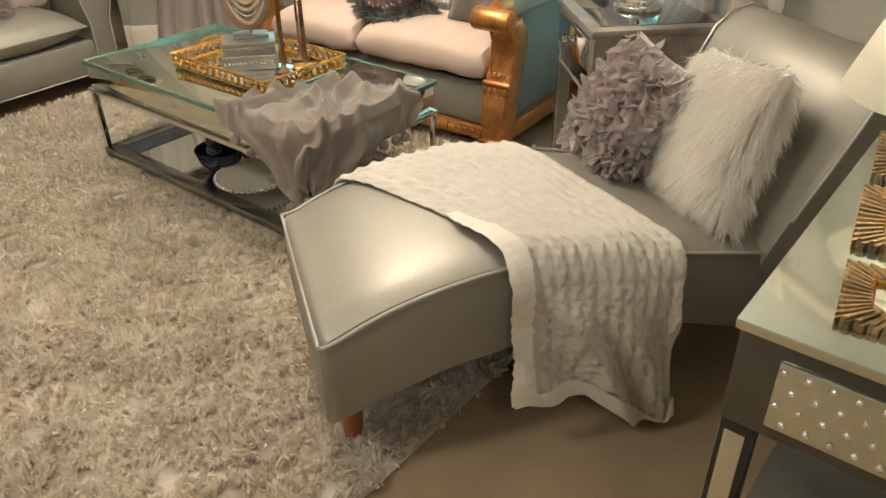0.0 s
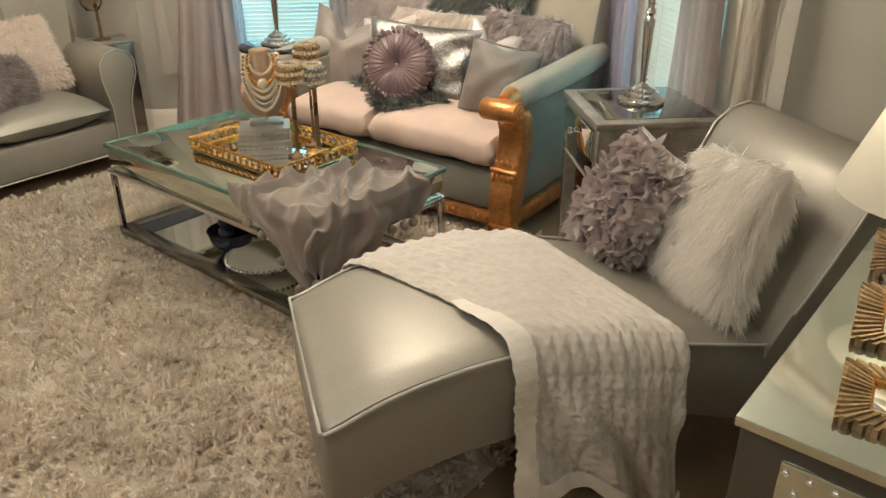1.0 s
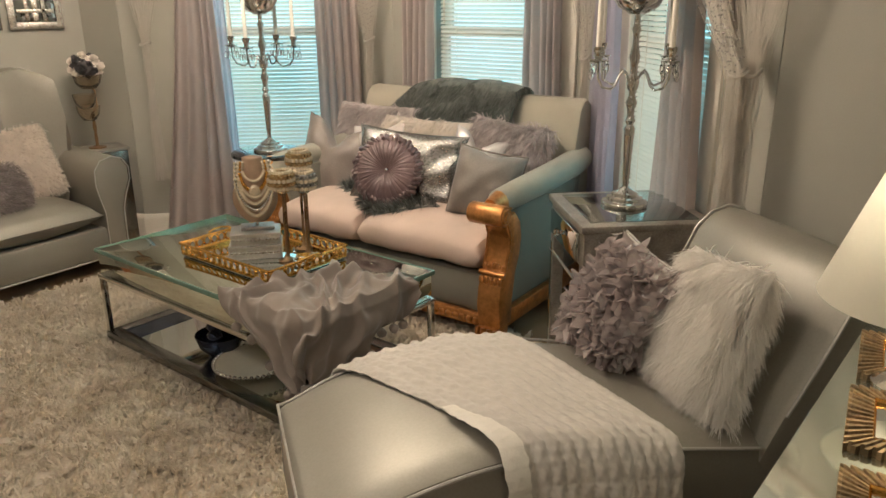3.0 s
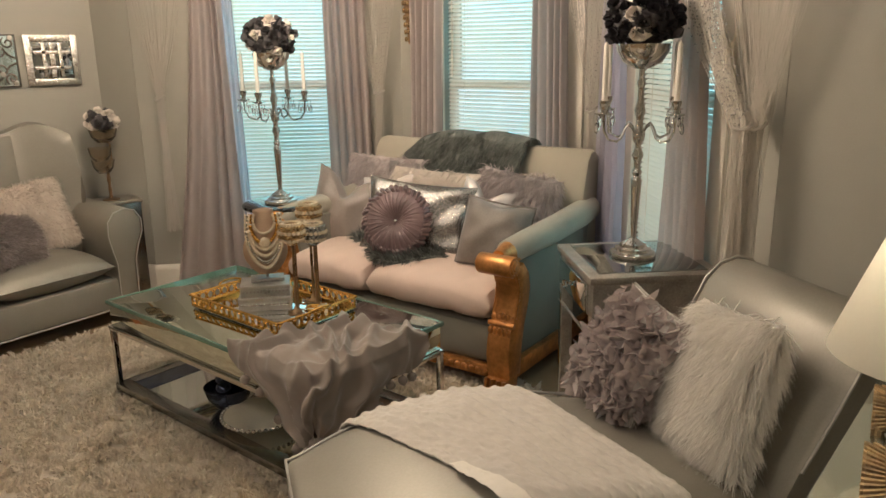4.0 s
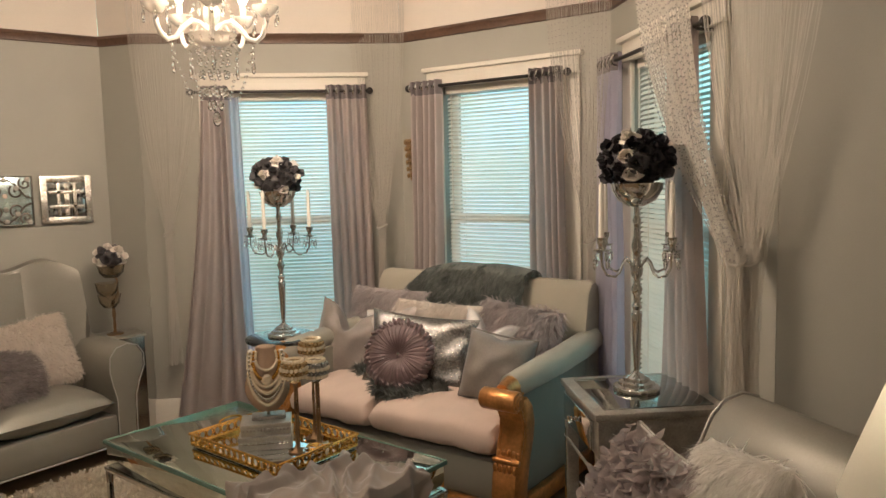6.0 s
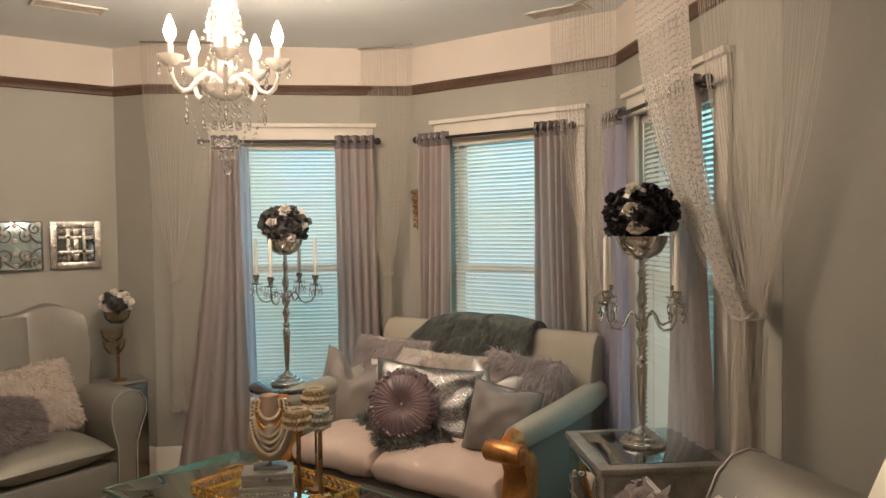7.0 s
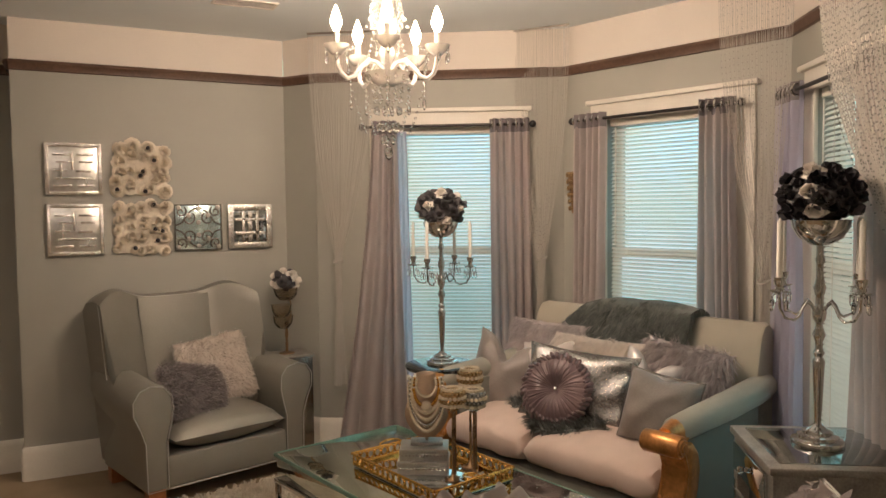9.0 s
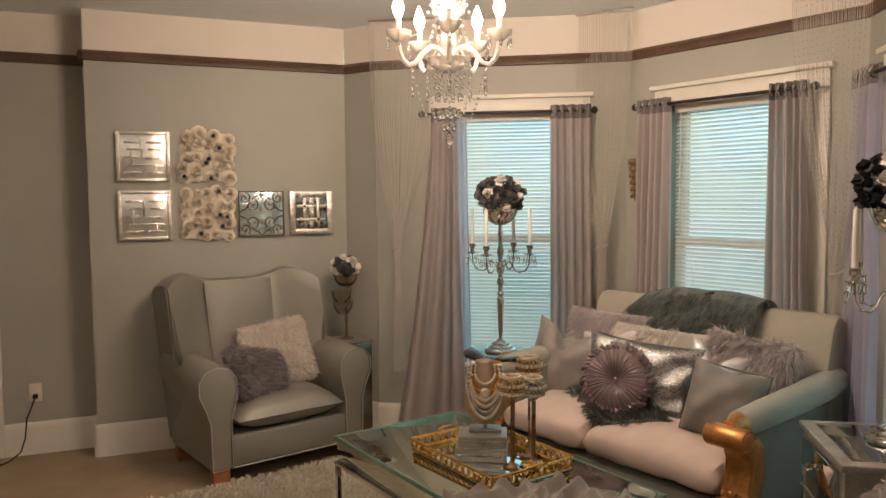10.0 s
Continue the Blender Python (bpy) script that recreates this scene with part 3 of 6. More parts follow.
# ruffles: gathered strips standing on the cover
for k in range(13):
    x = -0.144 + 0.024 * k
    def ruf(u, v, x=x, k=k):
        z = -0.17 + 0.34 * u
        e = max(0, 1 - abs(2 * x / 0.36) ** 2.6) * max(0, 1 - abs(2 * z / 0.36) ** 2.6)
        y0 = -0.065 * e ** 0.5
        w = (math.sin(u * 44 + k * 1.7 + 3 * nz(u * 5, k)) * 0.013 + math.sin(u * 97 + k) * 0.006) * (0.2 + v) + 0.02 * v * nz(u * 7, k * 2.3)
        return (x + w + 0.012 * v * math.sin(k * 2.1), y0 - 0.055 * v * (0.75 + 0.7 * nz(u * 11, k * 3)) * (0.3 + 0.7 * e), z + 0.010 * v * math.sin(u * 50 + k))
    part("ruffle", sheet(ruf, 130, 5), TULLE, rp)
bm = cushion(0.29, 0.34, 0.14)
tagged(part("tulle_tuft", strands(bm, 420, 0.052, 0.021, (0.1, -0.2, -0.5), 0.7, 0.5), TULLE, rp), kind="stuff")
bm.free()

# ---- coffee table ----
GREENGLASS = mat("mirrored_glass_top", (0.66, 0.69, 0.61), 0.04, 1.0, var=0.03, bump=0)
EDGEGLASS = mat("green_glass_edge", (0.16, 0.27, 0.215), 0.10, 0.3, var=0.25, scale=10, bump=0.02)
STEEL = mat("brushed_dark_chrome", (0.32, 0.31, 0.30), 0.22, 1.0, var=0.1, bump=0.05)
BLUESHADE = mat("under_table_shade", (0.10, 0.11, 0.16), 0.12, 0.5, var=0.3, scale=6, bump=0.05)
GOLD = mat("polished_gold", (0.72, 0.40, 0.10), 0.25, 1.0, var=0.2, scale=30, bump=0.2)
ct = thing("coffee_table", (1.24, 2.77, 0), 12.5, "mirrored coffee table with glass top on a chrome frame", "table")
bm = bmesh.new()
box(bm, (-0.338, -0.668, 0.345), (0.338, 0.668, 0.461), 0.003)
part("mirrored_box", bm, GREENGLASS, ct)
bm = bmesh.new()
for sx in (-1, 1):
    box(bm, (sx * 0.3385 - (0.0 if sx > 0 else 0.010), -0.678, 0.444), (sx * 0.3385 + (0.010 if sx > 0 else 0.0), 0.678, 0.4625), 0.002)
for sy in (-1, 1):
    box(bm, (-0.3385, sy * 0.6685 - (0.0 if sy > 0 else 0.010), 0.444), (0.3385, sy * 0.6685 + (0.010 if sy > 0 else 0.0), 0.4625), 0.002)
part("glass_rim", bm, EDGEGLASS, ct, "bevelled green glass rim")
for sx in (-1, 1):
    for sy in (-1, 1):
        bm = bmesh.new()
        box(bm, (sx * 0.335 - 0.011, sy * 0.665 - 0.011, 0.0), (sx * 0.335 + 0.011, sy * 0.665 + 0.011, 0.325), 0.002)
        part("leg", bm, CHROME, ct)
bm = bmesh.new()
for sx in (-1, 1):
    box(bm, (sx * 0.335 - 0.014, -0.68, 0.325), (sx * 0.335 + 0.014, 0.68, 0.344), 0.002)
for sy in (-1, 1):
    box(bm, (-0.32, sy * 0.666 - 0.014, 0.325), (0.32, sy * 0.666 + 0.014, 0.344), 0.002)
part("upper_frame", bm, CHROME, ct)
bm = bmesh.new()
for sx in (-1, 1):
    box(bm, (sx * 0.32 - 0.03, -0.68, 0.036), (sx * 0.32 + 0.03, 0.68, 0.069), 0.003)
for sy in (-1, 1):
    box(bm, (-0.289, sy * 0.65 - 0.03, 0.036), (0.289, sy * 0.65 + 0.03, 0.069), 0.003)
part("lower_frame", bm, STEEL, ct)
bm = bmesh.new()
box(bm, (-0.289, -0.619, 0.05), (0.289, 0.50, 0.064))
part("mirror_shelf", bm, MIRROR, ct, smooth=False)
# blue-lit shade on the rug under the table, put in as a dark panel
bm = bmesh.new()
box(bm, (-0.289, 0.503, 0.05), (0.289, 0.619, 0.066))
part("shade_panel", bm, BLUESHADE, ct, "dark blue panel standing in for shade under the table", smooth=False)

# what stands on the lower shelf
PLATE = mat("cream_glaze", (0.66, 0.62, 0.50), 0.25, var=0.08, bump=0.05)
NAVY = mat("dark_blue_mercury_glass", (0.05, 0.06, 0.10), 0.12, 0.8, var=0.5, scale=12, bump=0.1)
PEARL = mat("gold_pearl", (0.86, 0.74, 0.56), 0.22, 0.45, var=0.1, bump=0)
def tab(x, y, z, rz=0):
    return T @ pose(x, y, z, 0, 0, rz)
dish = new("serving_dish")
dish.matrix_world = tab(-0.17, -0.15, 0.0645)
tagged(dish, "shallow cream dish with beaded rim on the mirrored shelf", "dish")
bm = bmesh.new()
lathe(bm, [(0.0, 0.0), (0.07, 0.0), (0.08, 0.008), (0.15, 0.035), (0.155, 0.042), (0.148, 0.044), (0.08, 0.018), (0.0, 0.014)], steps=40)
part("bowl", bm, PLATE, dish)
bm = bmesh.new()
for k in range(44):
    a = 2 * math.pi * k / 44
    ball(bm, (0.156 * math.cos(a), 0.156 * math.sin(a), 0.043), 0.0085, 6, 5)
part("beaded_rim", bm, CHROME, dish)
bowl = new("glass_bowl")
bowl.matrix_world = tab(-0.17, 0.07, 0.0645)
tagged(bowl, "dark blue mercury-glass bowl filled with glass balls", "bowl")
bm = bmesh.new()
lathe(bm, [(0.0, 0.0), (0.045, 0.0), (0.05, 0.008), (0.085, 0.05), (0.10, 0.10), (0.094, 0.10), (0.08, 0.055), (0.04, 0.015), (0.0, 0.012)], steps=32)
part("bowl", bm, NAVY, bowl)
for k, (x, y, z, r) in enumerate(((0.0, 0.02, 0.12, 0.04), (-0.04, -0.03, 0.105, 0.035), (0.045, -0.025, 0.10, 0.036), (0.01, 0.06, 0.10, 0.03))):
    bm = bmesh.new()
    ball(bm, (x, y, z), r, 18, 12)
    part("glass_ball", bm, NAVY, bowl)

# ---- tray and what stands on it ----
tray = new("gold_tray")
tray.matrix_world = tab(0.035, -0.005, 0.463)
tagged(tray, "gold openwork tray with mirrored base", "tray")
TXH, TYH = 0.20, 0.285
bm = bmesh.new()
box(bm, (-TXH, -TYH, 0.0), (TXH, TYH, 0.008), 0.003)
part("mirror_base", bm, MIRROR, tray)
bm = bmesh.new()
for sx in (-1, 1):
    tube(bm, [(sx * TXH, -TYH, 0.012), (sx * TXH, TYH, 0.012)], 0.006, 6)
    tube(bm, [(sx * TXH * 1.03, -TYH * 1.02, 0.056), (sx * TXH * 1.03, TYH * 1.02, 0.056)], 0.0055, 6)
    n = 15
    for k in range(n):
        y = -TYH + 2 * TYH * (k + 0.5) / n
        tube(bm, [(sx * TXH * 1.015, y + 0.017 * math.cos(a * math.pi / 5), 0.034 + 0.019 * math.sin(a * math.pi / 5)) for a in range(10)], 0.0048, 5, True)
for sy in (-1, 1):
    tube(bm, [(-TXH, sy * TYH, 0.012), (TXH, sy * TYH, 0.012)], 0.006, 6)
    tube(bm, [(-TXH * 1.03, sy * TYH * 1.02, 0.056), (TXH * 1.03, sy * TYH * 1.02, 0.056)], 0.0055, 6)
    n = 11
    for k in range(n):
        x = -TXH + 2 * TXH * (k + 0.5) / n
        tube(bm, [(x + 0.016 * math.cos(a * math.pi / 5), sy * TYH * 1.015, 0.034 + 0.019 * math.sin(a * math.pi / 5)) for a in range(10)], 0.0048, 5, True)
part("openwork_rim", bm, GOLD, tray)
for sy in (-1, 1):
    bm = bmesh.new()
    tube(bm, [(-0.06, sy * TYH * 1.02, 0.056), (-0.05, sy * TYH * 1.06, 0.064), (-0.02, sy * TYH * 1.08, 0.07), (0.02, sy * TYH * 1.08, 0.07), (0.05, sy * TYH * 1.06, 0.064), (0.06, sy * TYH * 1.02, 0.056)], 0.005, 7)
    part("handle", bm, GOLD, tray)

BOOK = mat("silver_box", (0.50, 0.48, 0.44), 0.3, 0.55, var=0.15, scale=20, bump=0.1)
GEM = mat("rhinestone", (0.85, 0.85, 0.85), 0.08, 1.0, bump=0)
def jewel_box(x, y, z, sx, sy, sz, turn, label, style):
    b = new("jewelry_box")
    b.matrix_world = tab(x, y, z, turn)
    tagged(b, label, "box", "stacked jewelry boxes")
    bm = bmesh.new()
    box(bm, (-sx / 2, -sy / 2, 0), (sx / 2, sy / 2, sz * 0.62), 0.003)
    part("base", bm, BOOK, b)
    bm = bmesh.new()
    box(bm, (-sx / 2 - 0.002, -sy / 2 - 0.002, sz * 0.64), (sx / 2 + 0.002, sy / 2 + 0.002, sz), 0.003)
    part("lid", bm, BOOK, b)
    bm = bmesh.new()
    for k in range(13):
        t = -1 + 2 * k / 12
        r = 0.0055 if style else 0.004 + 0.006 * max(0, 1 - abs(t) * 3)
        ball(bm, (-sx / 2 - 0.004, t * sy * 0.44, sz * 0.5), r, 7, 5)
    part("rhinestone_band", bm, GEM if style else SILVER, b)
jewel_box(0.028, 0.03, 0.472, 0.15, 0.21, 0.055, 47, "silver jewelry box with rhinestone band on the tray", 1)
jewel_box(0.033, 0.032, 0.528, 0.14, 0.20, 0.05, 50, "silver jewelry box with filigree clasp", 0)

# bust with pearls
BUSTCLOTH = mat("tan_burlap", (0.36, 0.25, 0.17), 0.85, var=0.12, scale=20, bump=0.5, fine=380)
stand = new("necklace_stand")
stand.matrix_world = tab(0.05, 0.038, 0.579, -37) @ Matrix.Scale(1.14, 4)
tagged(stand, "tan necklace display bust on a silver foot", "display stand")
def bust_pt(u, v):
    a = 2 * math.pi * u
    z = 0.03 + 0.235 * v
    w = 0.035 + 0.045 * math.sin(math.pi * min(1, v * 1.35)) ** 0.8 if v < 0.74 else 0.036
    if 0.6 < v < 0.86:
        k = (v - 0.6) / 0.26
        w = (0.035 + 0.045 * math.sin(math.pi * min(1, 0.81)) ** 0.8) * (1 - k) + 0.033 * k
    d = 0.028 + 0.012 * math.sin(math.pi * v)
    return (w * math.cos(a), d * math.sin(a) - 0.01 * math.sin(math.pi * v), z)
bm = sheet(bust_pt, 28, 24)
lathe(bm, [(0.0, 0.268), (0.02, 0.268), (0.033, 0.262), (0.034, 0.255)])
bm.verts.ensure_lookup_table()
part("bust", bm, BUSTCLOTH, stand)
bm = bmesh.new()
box(bm, (-0.06, -0.035, 0.0), (0.06, 0.035, 0.012), 0.003)
tube(bm, [(0, 0, 0.012), (0, 0, 0.05)], 0.006, 8)
part("foot", bm, SILVER, stand, "silver foot plate")
for r, drop, size, mt in ((0.034, 0.062, 0.0060, PEARL), (0.042, 0.098, 0.0068, GOLD), (0.047, 0.122, 0.0072, PEARL), (0.051, 0.146, 0.0074, PEARL), (0.055, 0.168, 0.0076, CHROME), (0.058, 0.190, 0.0074, PEARL)):
    neck = new("pearl_necklace")
    neck.matrix_world = stand.matrix_world.copy()
    tagged(neck, "strand of gold and silver pearls hung on the bust", "necklace", "pearl strands on the bust")
    bm = bmesh.new()
    n = int((r * 3.2 + drop * 2) / (size * 1.75))
    for k in range(n):
        f = 2 * k / (n - 1) - 1
        a = f * math.pi * 0.62
        ball(bm, (r * math.sin(a) * 1.1, -0.052 - 0.004 * math.cos(a) if abs(f) < 0.8 else -0.03, 0.25 - drop * (1 - abs(f) ** 1.7)), size, 7, 5)
    tagged(part("pearl_string", bm, mt, neck), kind="stuff")
bm = bmesh.new()
lathe(bm, [(0.0, 0.008), (0.012, 0.007), (0.02, 0.002), (0.02, 0.0), (0.0, 0.0)], (0, 0, 0), 18, pose(0, -0.058, 0.155, 90, 0, 0))
part("pendant", bm, PEARL, stand, "round cameo pendant")

MERCURY = mat("gold_mercury_glass", (0.62, 0.46, 0.26), 0.18, 0.9, var=0.35, scale=60, bump=0.6, fine=90)
MERC2 = mat("silver_mercury_glass", (0.52, 0.52, 0.52), 0.18, 0.9, var=0.35, scale=60, bump=0.6, fine=90)
BRONZE = mat("bronze_stem", (0.30, 0.19, 0.10), 0.28, 0.95, bump=0)
def goblet(x, y, h, mt, label, twin=True):
    g = new("candle_goblet")
    g.matrix_world = tab(x, y, 0.472)
    tagged(g, label, "candle holder", "tall goblets on the tray")
    bm = bmesh.new()
    lathe(bm, [(0.0, 0.0), (0.035, 0.0), (0.036, 0.006), (0.015, 0.014), (0.006, 0.03), (0.005, h - 0.085), (0.011, h - 0.08), (0.006, h - 0.072), (0.008, h - 0.066)], steps=18)
    if twin:
        tube(bm, [(0.012, 0, 0.02), (0.012, 0, h - 0.08)], 0.004, 7)
    part("stem", bm, BRONZE, g)
    bm = bmesh.new()
    lathe(bm, [(0.0, h - 0.075), (0.018, h - 0.074), (0.036, h - 0.060), (0.046, h - 0.035), (0.047, h - 0.012), (0.040, h + 0.010), (0.030, h + 0.014), (0.0, h + 0.012)], steps=24)
    cup = part("cup", bm, mt, g, "mottled mercury-glass cup")
    for row in range(5):
        bm = bmesh.new()
        z = h + 0.014 - 0.016 * row
        rr = (0.036, 0.047, 0.051, 0.050, 0.044)[row]
        for k in range(18):
            a = 2 * math.pi * (k + 0.5 * row) / 18
            ball(bm, (rr * math.cos(a), rr * math.sin(a), z), 0.0085, 6, 4)
        part("beaded_band", bm, mt if row % 2 else PEARL, cup)
goblet(0.045, -0.145, 0.36, MERCURY, "gold beaded mercury-glass goblet on a double stem")
goblet(0.14, -0.165, 0.345, MERC2, "silver beaded mercury-glass goblet on a tall stem")
goblet(0.195, -0.08, 0.41, MERCURY, "tallest gold beaded goblet on a slim stem", False)
for k, (x, y, r, mt) in enumerate(((0.09, -0.2, 0.02, GOLD), (0.05, -0.22, 0.017, CHROME), (0.12, -0.23, 0.015, PEARL))):
    o = new("bangle")
    o.matrix_world = tab(x, y, 0.472)
    tagged(o, "small metal bangle lying in the tray", "bracelet", "bangles in the tray")
    bm = bmesh.new()
    for j in range(3):
        tube(bm, [(1.6 * r * math.cos(a * math.pi / 9), 1.6 * r * math.sin(a * math.pi / 9), 0.006 + 0.007 * j) for a in range(18)], 0.0042, 6, True)
    part("ring", bm, mt, o)

# throw over the table's corner
tt = new("pompom_throw")
tt.matrix_world = T
tagged(tt, "taupe-grey jersey throw with pompoms draped over the table corner", "throw")
def throw_at(u, v):
    # fans out from a gathered end by the tray, over the edges and down
    a = radians(166 + 114 * v) + 0.10 * math.sin(u * 5 + v * 4)
    reach = 0.39 + 0.31 * math.exp(-((v - 0.45) / 0.25) ** 2) + 0.025 * math.sin(v * 23)
    d = 0.03 + reach * u
    x, y = 0.12 + d * math.cos(a) * 1.12, -0.36 + d * math.sin(a)
    x += 0.12 * (1 - u) * (0.5 - v)
    # rounded crests that wander from the gathered end towards the hem, crossed by weaker ones
    ph = 58 * (0.62 * x - 0.78 * y) + 7.0 * nz(x, y, 1, 4.5) + 2.5 * nz(x, y, 4, 11)
    crest = (0.5 + 0.5 * math.cos(ph)) ** 1.7 * (0.35 + 1.3 * max(0.0, nz(x, y, 9, 5) + 0.4))
    cross = (0.5 + 0.5 * math.cos(40 * (0.8 * x + 0.6 * y) + 6 * nz(x, y, 6, 6))) ** 2.5 * max(0.0, nz(x, y, 12, 7) + 0.25)
    ridge = crest + 0.8 * cross
    amp = 0.040
    ax, ay = -0.345, -0.675
    ex, ey = min(0, x - ax), min(0, y - ay)
    hang = math.hypot(ex, ey)
    z = 0.473 + amp * ridge * (1.0 if not hang else max(0.0, 1 - hang * 8)) + 0.012 * max(0, nz(x, y, 3, 9)) * (1 - min(1, hang * 6))
    cx, cy = max(x, ax), max(y, ay)
    if hang:
        out = min(1, hang / 0.04) * (0.014 + 0.024 * ridge * (0.8 + hang * 1.5))
        cx += ex / hang * out
        cy += ey / hang * out
        z -= hang * 0.98
    return (cx, cy, z)
part("cloth", sheet(throw_at, 110, 280, 0.004), THROW, tt)
for k in range(13):
    bm = bmesh.new()
    u, v = 1.0, 0.14 + k * 0.062
    x, y, z = throw_at(u, min(1, v))
    bmesh.ops.create_icosphere(bm, subdivisions=2, radius=0.019, matrix=Matrix.Translation((x, y, z - 0.024)))
    for vv in bm.verts:
        vv.co += vv.normal * 0.004 * nz(*vv.co, 90)
    tube(bm, [(x, y, z), (x, y, z - 0.02)], 0.003, 5)
    part("pompom", bm, THROW, tt)

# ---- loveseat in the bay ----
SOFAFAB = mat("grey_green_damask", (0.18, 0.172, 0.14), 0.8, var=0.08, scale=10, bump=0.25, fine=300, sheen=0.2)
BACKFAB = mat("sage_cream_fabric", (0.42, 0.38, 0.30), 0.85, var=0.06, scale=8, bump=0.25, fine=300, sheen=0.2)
# arm tops, a paler tone of the grey-green on the arm sides
PADFAB = mat("paler_sage_fabric", (0.34, 0.32, 0.26), 0.8, var=0.1, scale=6, bump=0.25, fine=300, sheen=0.2)
COPPER = mat("gilded_carved_wood", (0.50, 0.235, 0.075), 0.33, 0.75, var=0.35, scale=16, bump=0.35, fine=60)
BX = (2.9697, 3.229, 0)
sofa = thing("loveseat", BX, 16.5, "grey-green upholstered loveseat with gilded carved arm posts", "sofa")


def bay(x, y, z, rx=0, ry=0, rz=0):
    return pose(*BX, 0, 0, 16.5) @ pose(x, y, z, rx, ry, rz)


bm = bmesh.new()
box(bm, (-1.10, -0.65, 0.13), (-0.22, 0.65, 0.315), 0.02)
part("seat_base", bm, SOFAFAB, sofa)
for y0, y1, s in ((-0.63, 0.082, 1.0), (0.096, 0.63, 2.0)):
    def seat_pt(u, v, y0=y0, y1=y1, s=s):
        a = 2 * math.pi * u
        # rounded-rectangle loop in the cushion's section, swept across it
        k = (2 * v - 1)
        e = max(0.0, 1 - abs(k) ** 8) ** 0.25
        cx, sx = math.cos(a), math.sin(a)
        px = math.copysign(abs(cx) ** 0.45, cx) * 0.43
        pz = math.copysign(abs(sx) ** 0.6, sx) * 0.088 * (0.25 + 0.75 * e)
        crown = 0.028 * (1 - k * k) * (1 if sx > 0 else 0.2) * (1 - (px / 0.43) ** 2 * 0.6)
        return (-0.70 + px * (0.97 + 0.03 * e), (y0 + y1) / 2 + (y1 - y0) / 2 * k, 0.40 + pz + crown + 0.010 * nz(px * 3, k * 2, s, 2) + 0.004 * nz(px * 9, k * 7, s, 2))
    bm = sheet(seat_pt, 44, 30)
    bmesh.ops.remove_doubles(bm, verts=bm.verts[:], dist=1e-4)
    bmesh.ops.holes_fill(bm, edges=[e for e in bm.edges if e.is_boundary])
    part("seat_cushion", bm, BLUSH, sofa, "plump blush linen seat cushion")
bm = bmesh.new()
prism(bm, [(-0.36, 0.30), (-0.35, 0.55), (-0.31, 0.80), (-0.27, 0.95), (-0.23, 0.995), (-0.18, 1.0), (-0.14, 0.97), (-0.12, 0.85), (-0.12, 0.14), (-0.36, 0.14)], -0.70, 0.71, "y", 0.03)
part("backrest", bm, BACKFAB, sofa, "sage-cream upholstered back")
for sy in (-1, 1):
    arm = bmesh.new()
    o = sy * 0.70
    i = sy * 0.62
    prism(arm, [(-1.03, 0.14), (-1.06, 0.30), (-1.02, 0.45), (-1.06, 0.60), (-0.95, 0.625), (-0.6, 0.64), (-0.2, 0.68), (-0.2, 0.14)], min(o, i), max(o, i), "y", 0.012)
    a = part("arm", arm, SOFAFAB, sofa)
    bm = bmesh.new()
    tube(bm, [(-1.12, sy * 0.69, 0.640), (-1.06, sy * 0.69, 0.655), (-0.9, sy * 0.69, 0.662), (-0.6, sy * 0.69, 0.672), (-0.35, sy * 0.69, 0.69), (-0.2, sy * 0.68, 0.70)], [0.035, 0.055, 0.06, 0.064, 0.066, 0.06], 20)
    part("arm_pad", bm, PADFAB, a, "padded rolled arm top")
    # carved post: scroll, waisted shaft, acanthus foot block
    post = [(-1.05, 0.10), (-1.04, 0.22), (-1.02, 0.32), (-0.985, 0.41), (-0.97, 0.49), (-0.985, 0.56), (-1.03, 0.61), (-1.13, 0.60), (-1.10, 0.56), (-1.075, 0.50), (-1.085, 0.43), (-1.12, 0.355), (-1.155, 0.28), (-1.165, 0.20), (-1.15, 0.10)]
    bm = bmesh.new()
    prism(bm, post, sy * 0.70 - 0.06, sy * 0.70 + 0.06, "y", 0.014)
    p = part("carved_post", bm, COPPER, a, "gilded carved scroll post")
    bm = bmesh.new()
    for w, r in ((0.085, 0.042), (0.092, 0.030), (0.097, 0.017)):
        lathe(bm, [(0.0, -w), (r, -w), (r + 0.004, -w + 0.006), (r + 0.004, w - 0.006), (r, w), (0.0, w)], (0, 0, 0), 20, pose(-1.165, sy * 0.70, 0.625, 90, 0, 0))
    tube(bm, [(-1.15, sy * 0.70, 0.655), (-1.09, sy * 0.70, 0.665), (-1.03, sy * 0.70, 0.63)], [0.032, 0.045, 0.04], 12)
    part("scroll", bm, COPPER, a)
    bm = bmesh.new()
    tube(bm, [(-1.125, sy * 0.70 - 0.064, 0.345), (-1.132, sy * 0.70, 0.345), (-1.125, sy * 0.70 + 0.064, 0.345)], 0.012, 10)
    for k in range(5):
        y = sy * 0.70 + 0.024 * (k - 2)
        ball(bm, (-1.108, y, 0.372 - 0.004 * abs(k - 2)), 0.014, 8, 6, (0.8, 0.9, 1.5))
        ball(bm, (-1.142, y, 0.315), 0.013, 8, 6, (0.6, 0.9, 1.6))
    for w in (-1, 1):
        tube(bm, [(-1.140 + 0.03, sy * 0.70 + w * 0.055, 0.36), (-1.078, sy * 0.70 + w * 0.055, 0.45), (-1.072, sy * 0.70 + w * 0.055, 0.51), (-1.10, sy * 0.70 + w * 0.055, 0.575)], 0.007, 8)
    part("acanthus_leaf", bm, COPPER, a)
bm = bmesh.new()
